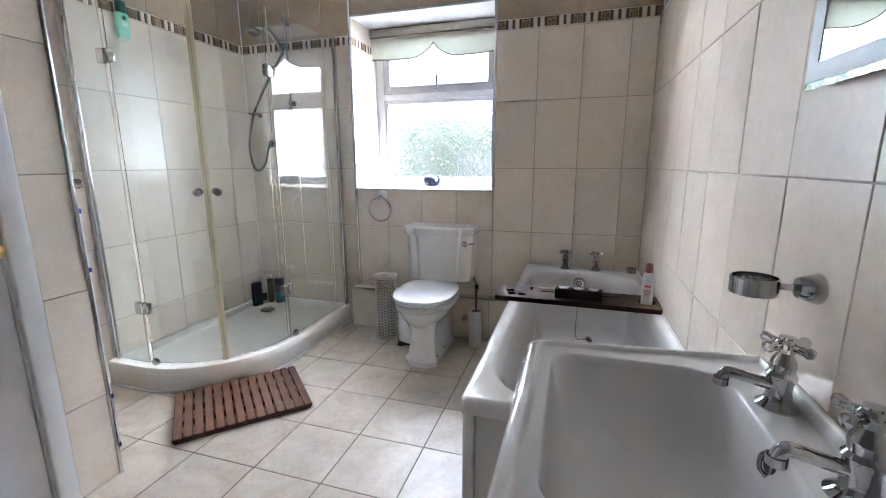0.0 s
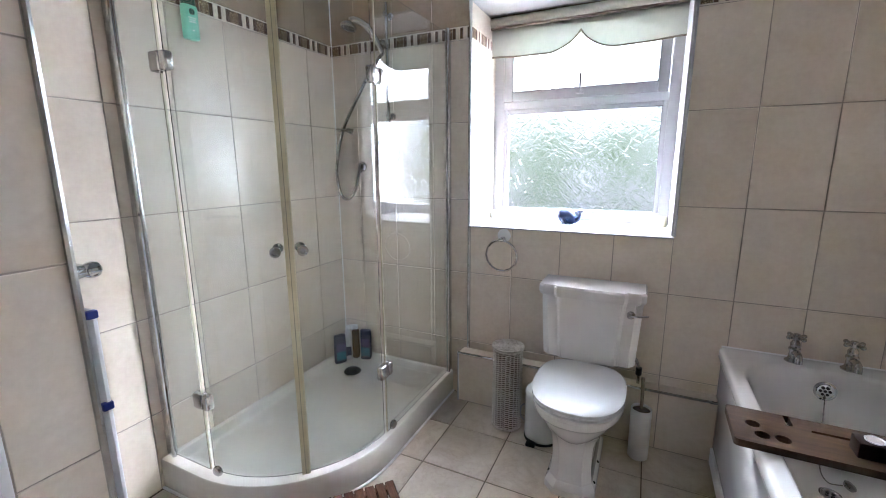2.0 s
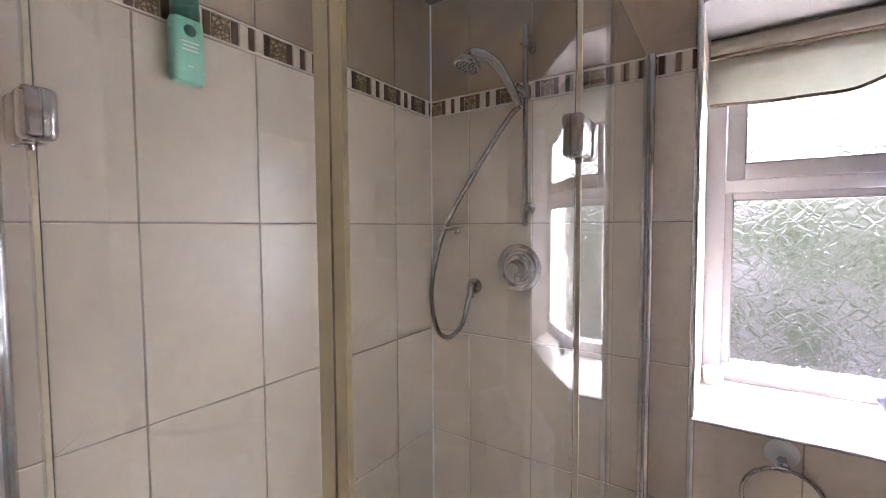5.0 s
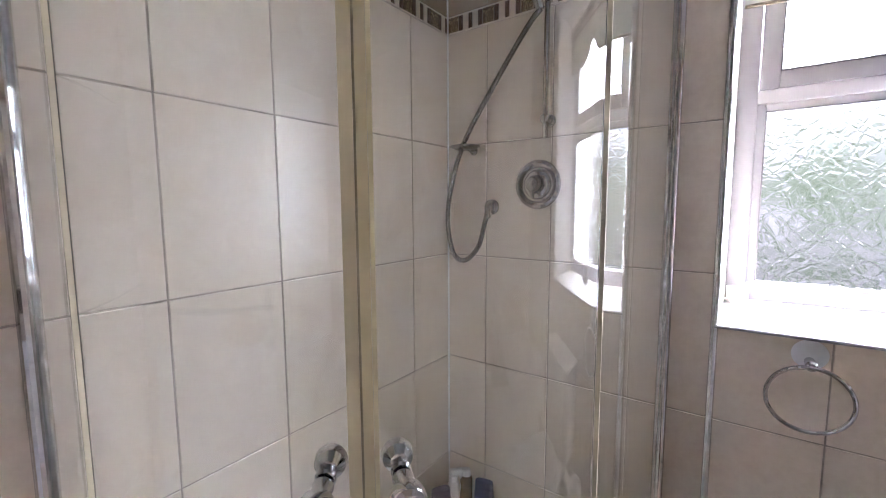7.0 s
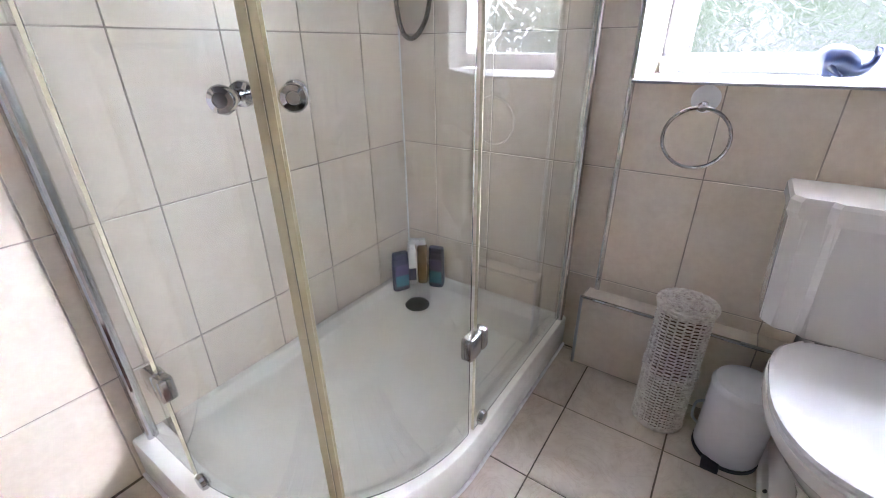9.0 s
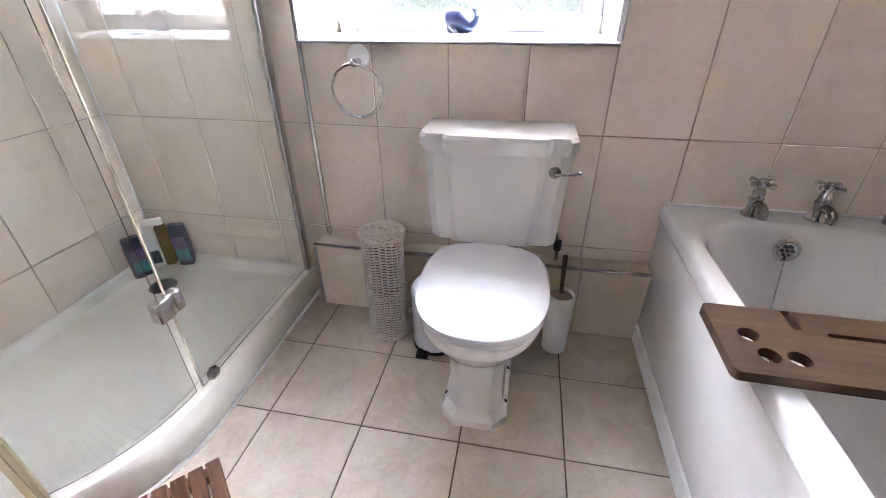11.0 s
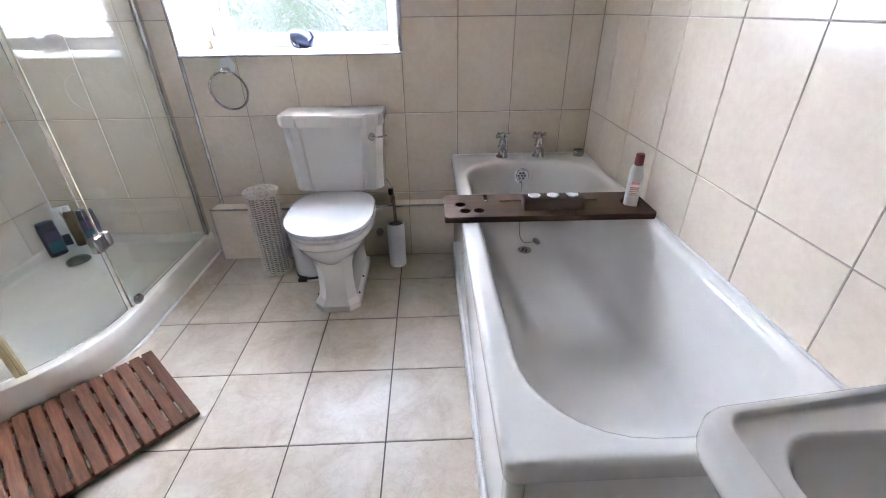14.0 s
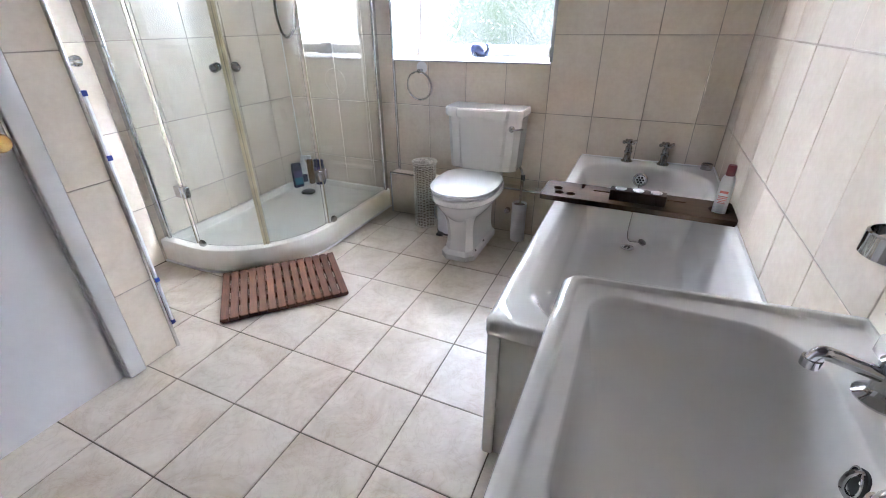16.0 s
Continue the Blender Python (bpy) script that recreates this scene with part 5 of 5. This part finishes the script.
def trigger(b_, w, h):
    """A spray head with nozzle and trigger on top of a bottle."""
    bm = bmesh.new()
    box(bm, (-w * 0.55, -0.012, h), (w * 1.7, 0.012, h + 0.026), 0.007, 3)
    box(bm, (w * 1.6, -0.009, h + 0.004), (w * 2.1, 0.009, h + 0.022), 0.003)
    part("spray_head", bm, M_WBOT, b_)
    bm = bmesh.new()
    tube(bm, curve([(w * 1.0, 0, h + 0.004), (w * 1.55, 0, h - 0.02), (w * 1.35, 0, h - 0.05), (w * 1.5, 0, h - 0.066)], 5), [0.006] * 15 + [0.004], 8)
    part("trigger", bm, M_WBOT, b_)


ZT = 0.1055
flat_bottle((-2.118, 2.680, ZT), 62, 0.040, 0.020, 0.185, (M_NAVY, M_TEALL, M_PURPLE, M_NAVY), "navy shower gel bottle with purple and teal label", 0.95)
spray = flat_bottle((-2.108, 2.752, ZT), 45, 0.022, 0.018, 0.205, (M_WBOT, M_NAVY, M_WBOT, M_WBOT), "white spray cleaner bottle in the shower corner", 0.75)
trigger(spray, 0.022, 0.203)
flat_bottle((-2.072, 2.788, ZT), 30, 0.024, 0.020, 0.225, (M_AMBER, M_AMBER, M_AMBER, M_WBOT), "amber shampoo bottle with white cap", 0.7)
flat_bottle((-1.995, 2.795, ZT), 14, 0.038, 0.018, 0.200, (M_NAVY, M_TEALL, M_PURPLE, M_NAVY), "navy shower gel bottle with teal label", 0.95)

gel = thing("hanging_gel_bottle", (LEFT, 1.922, 1.870), "mint green shower gel bottle hung by dark green cap", "bottle")
bm = bmesh.new()
loft(bm, [rrect(0.022 - 0.017 * s, -0.033 * s, 0.022 + 0.017 * s, 0.033 * s, 0.014 * s, z, 5) for z, s in ((0.0, 0.9), (0.004, 1), (0.118, 1.0), (0.128, 0.92))])
part("bottle_body", bm, M_GREEN, gel)
bm = bmesh.new()
loft(bm, [rrect(0.022 - 0.016 * s, -0.026 * s, 0.022 + 0.016 * s, 0.026 * s, 0.013 * s, z, 5) for z, s in ((0.129, 1.0), (0.132, 1.05), (0.180, 1.0), (0.186, 0.9))])
tube(bm, curve([(0.018, 0, 0.18), (0.018, 0.004, 0.21), (0.012, 0, 0.225), (0.002, 0, 0.222)], 5), 0.004, 8)
part("cap_hook", bm, M_DGREEN, gel, "dark green cap with hanging hook")
bm = bmesh.new()
lathe(bm, [(0.012, 0.0), (0.012, 0.001), (0.0, 0.0015)], (0.0392, 0, 0.103), 16, (1, 0, 0))
part("badge", bm, M_DGREEN, gel)
for z, w in ((0.078, 0.034), (0.070, 0.028), (0.062, 0.032), (0.030, 0.010)):
    part("print_line", boxes(((0.0388, -w / 2, z), (0.0396, w / 2, z + 0.003))), M_WBOT, gel)

# ---- duckboard ----
mat_ = thing("duckboard", (-1.338, 1.632, 0.0), "dark teak slatted duckboard on the tiled floor", "bath mat", 47)
sl = boxes(((-0.0182, -0.228, 0.016), (0.0182, 0.228, 0.032), 0.0025, 1))
me = None
NSL = 14
for k in range(NSL):
    x = -0.2795 + k * 0.043
    if k == 0:
        s0 = part("slat", sl, M_TEAK, mat_)
        me = s0.data
    else:
        s0 = new("slat", me)
        s0.parent = mat_
    s0.location = (x, 0, 0)
for y, top_z in ((-0.198, 0.0295), (-0.068, 0.0295), (0.068, 0.0295), (0.198, 0.0295)):
    part("batten", boxes(((-0.293, y - 0.016, 0.0), (0.293, y + 0.016, top_z), 0.002, 1)), M_TEAK, mat_)

# ---- radiator and towel rail in the recess ----
rad = thing("flat_radiator", (-1.79, PIER_Y, 0.0), "white flat panel radiator with blue corner protectors", "radiator")
part("panel", boxes(((-0.29, 0.046, 0.07), (0.285, 0.055, 1.04), 0.002)), M_RADW, rad)
part("back_panel", boxes(((-0.285, 0.018, 0.07), (0.284, 0.026, 1.035), 0.002)), M_RADW, rad)
for z in (0.2, 0.9):
    for x in (-0.20, 0.16):
        part("wall_bracket", boxes(((x, 0.0, z), (x + 0.04, 0.0455, z + 0.03))), M_RADW, rad)
for x0, z, y0 in ((0.270, 1.022, 0.036), (0.268, 1.022, 0.014), (0.272, 0.800, 0.036), (0.272, 0.280, 0.036), (0.270, 0.062, 0.036)):
    part("protector", boxes(((x0, y0, z), (x0 + 0.017, y0 + 0.022, z + 0.019), 0.003)), M_BLUE, rad, "blue plastic protector clip")
for x in (-0.24, 0.24):
    part("radiator_foot", boxes(((x - 0.015, 0.022, 0.0), (x + 0.015, 0.050, 0.095), 0.002)), M_RADW, rad)
rl = thing("towel_rail", (-1.79, PIER_Y, 1.13), "chrome towel rail above the radiator", "towel rail")
bm = bmesh.new()
tube(bm, [(-0.28, 0.066, 0), (0.285, 0.066, 0)], 0.008, 12)
part("bar", bm, M_CHROME, rl)
for x in (-0.27, 0.272):
    bm = bmesh.new()
    lathe(bm, [(0.0, 0.0), (0.031, 0.0), (0.031, 0.004), (0.024, 0.016), (0.016, 0.036), (0.013, 0.050), (0.017, 0.056), (0.019, 0.066), (0.016, 0.077), (0.008, 0.083), (0.0, 0.084)], (x, 0, 0), 20, (0, 1, 0))
    part("bracket", bm, M_CHROME, rl)


# ---- tiles ----
CACHE = {}


def tile_mesh(w, h, mat, c=0.0016, deep=0.008):
    key = (round(w, 4), round(h, 4), mat.name)
    if key not in CACHE:
        bm = bmesh.new()
        a, b = w / 2, h / 2
        rings = []
        for i, z in ((0, -deep), (0, -c * 0.7), (c * 0.4, -c * 0.2), (c, 0.0)):
            rings.append([(-a + i, -b + i, z), (a - i, -b + i, z), (a - i, b - i, z), (-a + i, b - i, z)])
        loft(bm, rings, False, True)
        me_ = bpy.data.meshes.new("tile")
        bm.to_mesh(me_)
        bm.free()
        me_.materials.append(mat)
        CACHE[key] = me_
    return CACHE[key]


def lay(name, parent, plane, us, vs, mat, gap, holes=()):
    """Tiles between the joint lines us and vs of a plane: a matrix whose x, y run along the tiles and z out of the wall."""
    for u0, u1 in zip(us, us[1:]):
        for v0, v1 in zip(vs, vs[1:]):
            spans = [(v0, v1)]
            for h0, h1, k0, k1 in holes:
                if u0 > h0 - 0.01 and u1 < h1 + 0.01:
                    spans = [s for a, b in spans for s in ((a, min(b, k0)), (max(a, k1), b)) if s[1] - s[0] > 0.012]
            for a, b in spans:
                if u1 - u0 < 0.012:
                    continue
                ob = new(name, tile_mesh(u1 - u0 - gap, b - a - gap, mat))
                ob.parent = parent
                wob = [random.uniform(-1, 1) for _ in range(3)]
                ob.matrix_basis = plane @ pose((u0 + u1) / 2, (a + b) / 2, 0.0006 * wob[0], 0.08 * wob[1], 0.08 * wob[2], 0)


P_BACK = Matrix(((1, 0, 0, 0), (0, 0, -1, BACK), (0, 1, 0, 0), (0, 0, 0, 1)))
P_RIGHT = Matrix(((0, 0, -1, RIGHT), (-1, 0, 0, 0), (0, 1, 0, 0), (0, 0, 0, 1)))
P_LEFT = Matrix(((0, 0, 1, LEFT), (1, 0, 0, 0), (0, 1, 0, 0), (0, 0, 0, 1)))
P_PIER = Matrix(((0, 0, 1, PIER_X), (1, 0, 0, 0), (0, 1, 0, 0), (0, 0, 0, 1)))
P_RETURN = Matrix(((-1, 0, 0, 0), (0, 0, 1, PIER_Y), (0, 1, 0, 0), (0, 0, 0, 1)))
P_FLOOR = Matrix.Identity(4)
P_REVEAL = Matrix(((0, 0, 1, WIN_L + 0.007), (1, 0, 0, 0), (0, 1, 0, 0), (0, 0, 0, 1)))
ZS = [*ROWS]
UP = [BORDER[1] + 0.001, CEIL]
x_back = [LEFT, -2.015, -1.765, -1.513, WIN_L - 0.004, -1.045, -0.792, -0.540, WIN_R, -0.029, 0.229, 0.487, RIGHT]
hole = [(WIN_L - 0.005, WIN_R, SILL, HEAD)]
y_right = [-BACK, -2.646, -2.394, -2.141, -1.884, -1.625, -1.356, -1.082, -0.822] + [-0.566 + 0.256 * k for k in range(9)] + [-SOUTH]
y_left = [PIER_Y, 1.307, 1.569, 1.831, 2.093, 2.355, 2.617, BACK]
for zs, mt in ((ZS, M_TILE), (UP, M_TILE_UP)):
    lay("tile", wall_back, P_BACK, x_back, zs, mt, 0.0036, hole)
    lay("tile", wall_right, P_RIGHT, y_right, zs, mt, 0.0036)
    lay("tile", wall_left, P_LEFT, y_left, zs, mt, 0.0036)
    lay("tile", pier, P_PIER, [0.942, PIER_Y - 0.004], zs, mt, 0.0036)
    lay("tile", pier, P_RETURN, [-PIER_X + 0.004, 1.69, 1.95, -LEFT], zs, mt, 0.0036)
lay("tile", wall_back, P_REVEAL, [BACK + 0.006, BACK + 0.200, FRAME_Y - 0.002], [SILL + 0.002, 1.167, 1.579, 1.990], M_TILE, 0.0036)
lay("tile", wall_back, P_REVEAL, [BACK + 0.006, FRAME_Y - 0.002], [BORDER[1], HEAD - 0.013], M_TILE, 0.0036)
P_BOXF = Matrix(((1, 0, 0, 0), (0, 0, -1, BOX_Y), (0, 1, 0, 0), (0, 0, 0, 1)))
P_BOXT = Matrix(((1, 0, 0, 0), (0, 1, 0, 0), (0, 0, 1, BOX_Z), (0, 0, 0, 1)))
lay("tile", boxing, P_BOXF, [BOX_L + 0.004, -1.045, -0.792, -0.540, -0.287, -0.050], [0.003, BOX_Z - 0.006], M_TILE, 0.0036)
lay("tile", boxing, P_BOXT, [BOX_L + 0.004, -1.045, -0.792, -0.540, -0.287, -0.050], [BOX_Y + 0.006, BACK - 0.002], M_TILE, 0.0036)
floor = bpy.data.objects["floor"]
x_floor = [-0.338 + 0.3075 * k for k in range(-7, 5)]
y_floor = [2.197 + 0.3115 * k for k in range(-13, 4)]
x_floor = [max(LEFT + 0.001, min(RIGHT - 0.001, v)) for v in x_floor]
y_floor = [max(SOUTH + 0.001, min(BACK, v)) for v in y_floor]
lay("tile", floor, P_FLOOR, sorted(set(x_floor)), sorted(set(y_floor)), M_FLOOR, 0.005)


def border(parent, plane, u0, u1):
    """The mosaic strip: figured squares between dark and cream bars, under two thin cream lines."""
    pattern = [(0.044, M_TAUPE), (0.017, M_BROWNSTRIP), (0.022, M_CREAMSTRIP), (0.015, M_BROWNSTRIP), (0.022, M_CREAMSTRIP), (0.017, M_BROWNSTRIP)]
    z0, z1 = BORDER
    for a, b, m in ((z0 - 0.001, z0 + 0.004, M_CREAMSTRIP), (z1 - 0.004, z1, M_CREAMSTRIP)):
        ob = new("border_strip", tile_mesh(u1 - u0, b - a, m, 0.001))
        ob.parent = parent
        ob.matrix_basis = plane @ pose((u0 + u1) / 2, (a + b) / 2, 0.001)
    u, k = u0 + 0.004, 0
    while u < u1 - 0.01:
        w, m = pattern[k % len(pattern)]
        w = min(w, u1 - u)
        ob = new("mosaic_piece", tile_mesh(w - 0.0015, z1 - z0 - 0.010, m, 0.001))
        ob.parent = parent
        ob.matrix_basis = plane @ pose(u + w / 2, (z0 + z1) / 2, 0.0005)
        u += w + 0.002
        k += 1


border(wall_back, P_BACK, LEFT, WIN_L - 0.006)
border(wall_back, P_BACK, WIN_R + 0.006, RIGHT)
border(wall_left, P_LEFT, PIER_Y, BACK)
border(wall_right, P_RIGHT, -BACK, -SOUTH)
border(pier, P_RETURN, -PIER_X + 0.006, -LEFT)
border(wall_back, P_REVEAL, BACK + 0.006, FRAME_Y - 0.06)
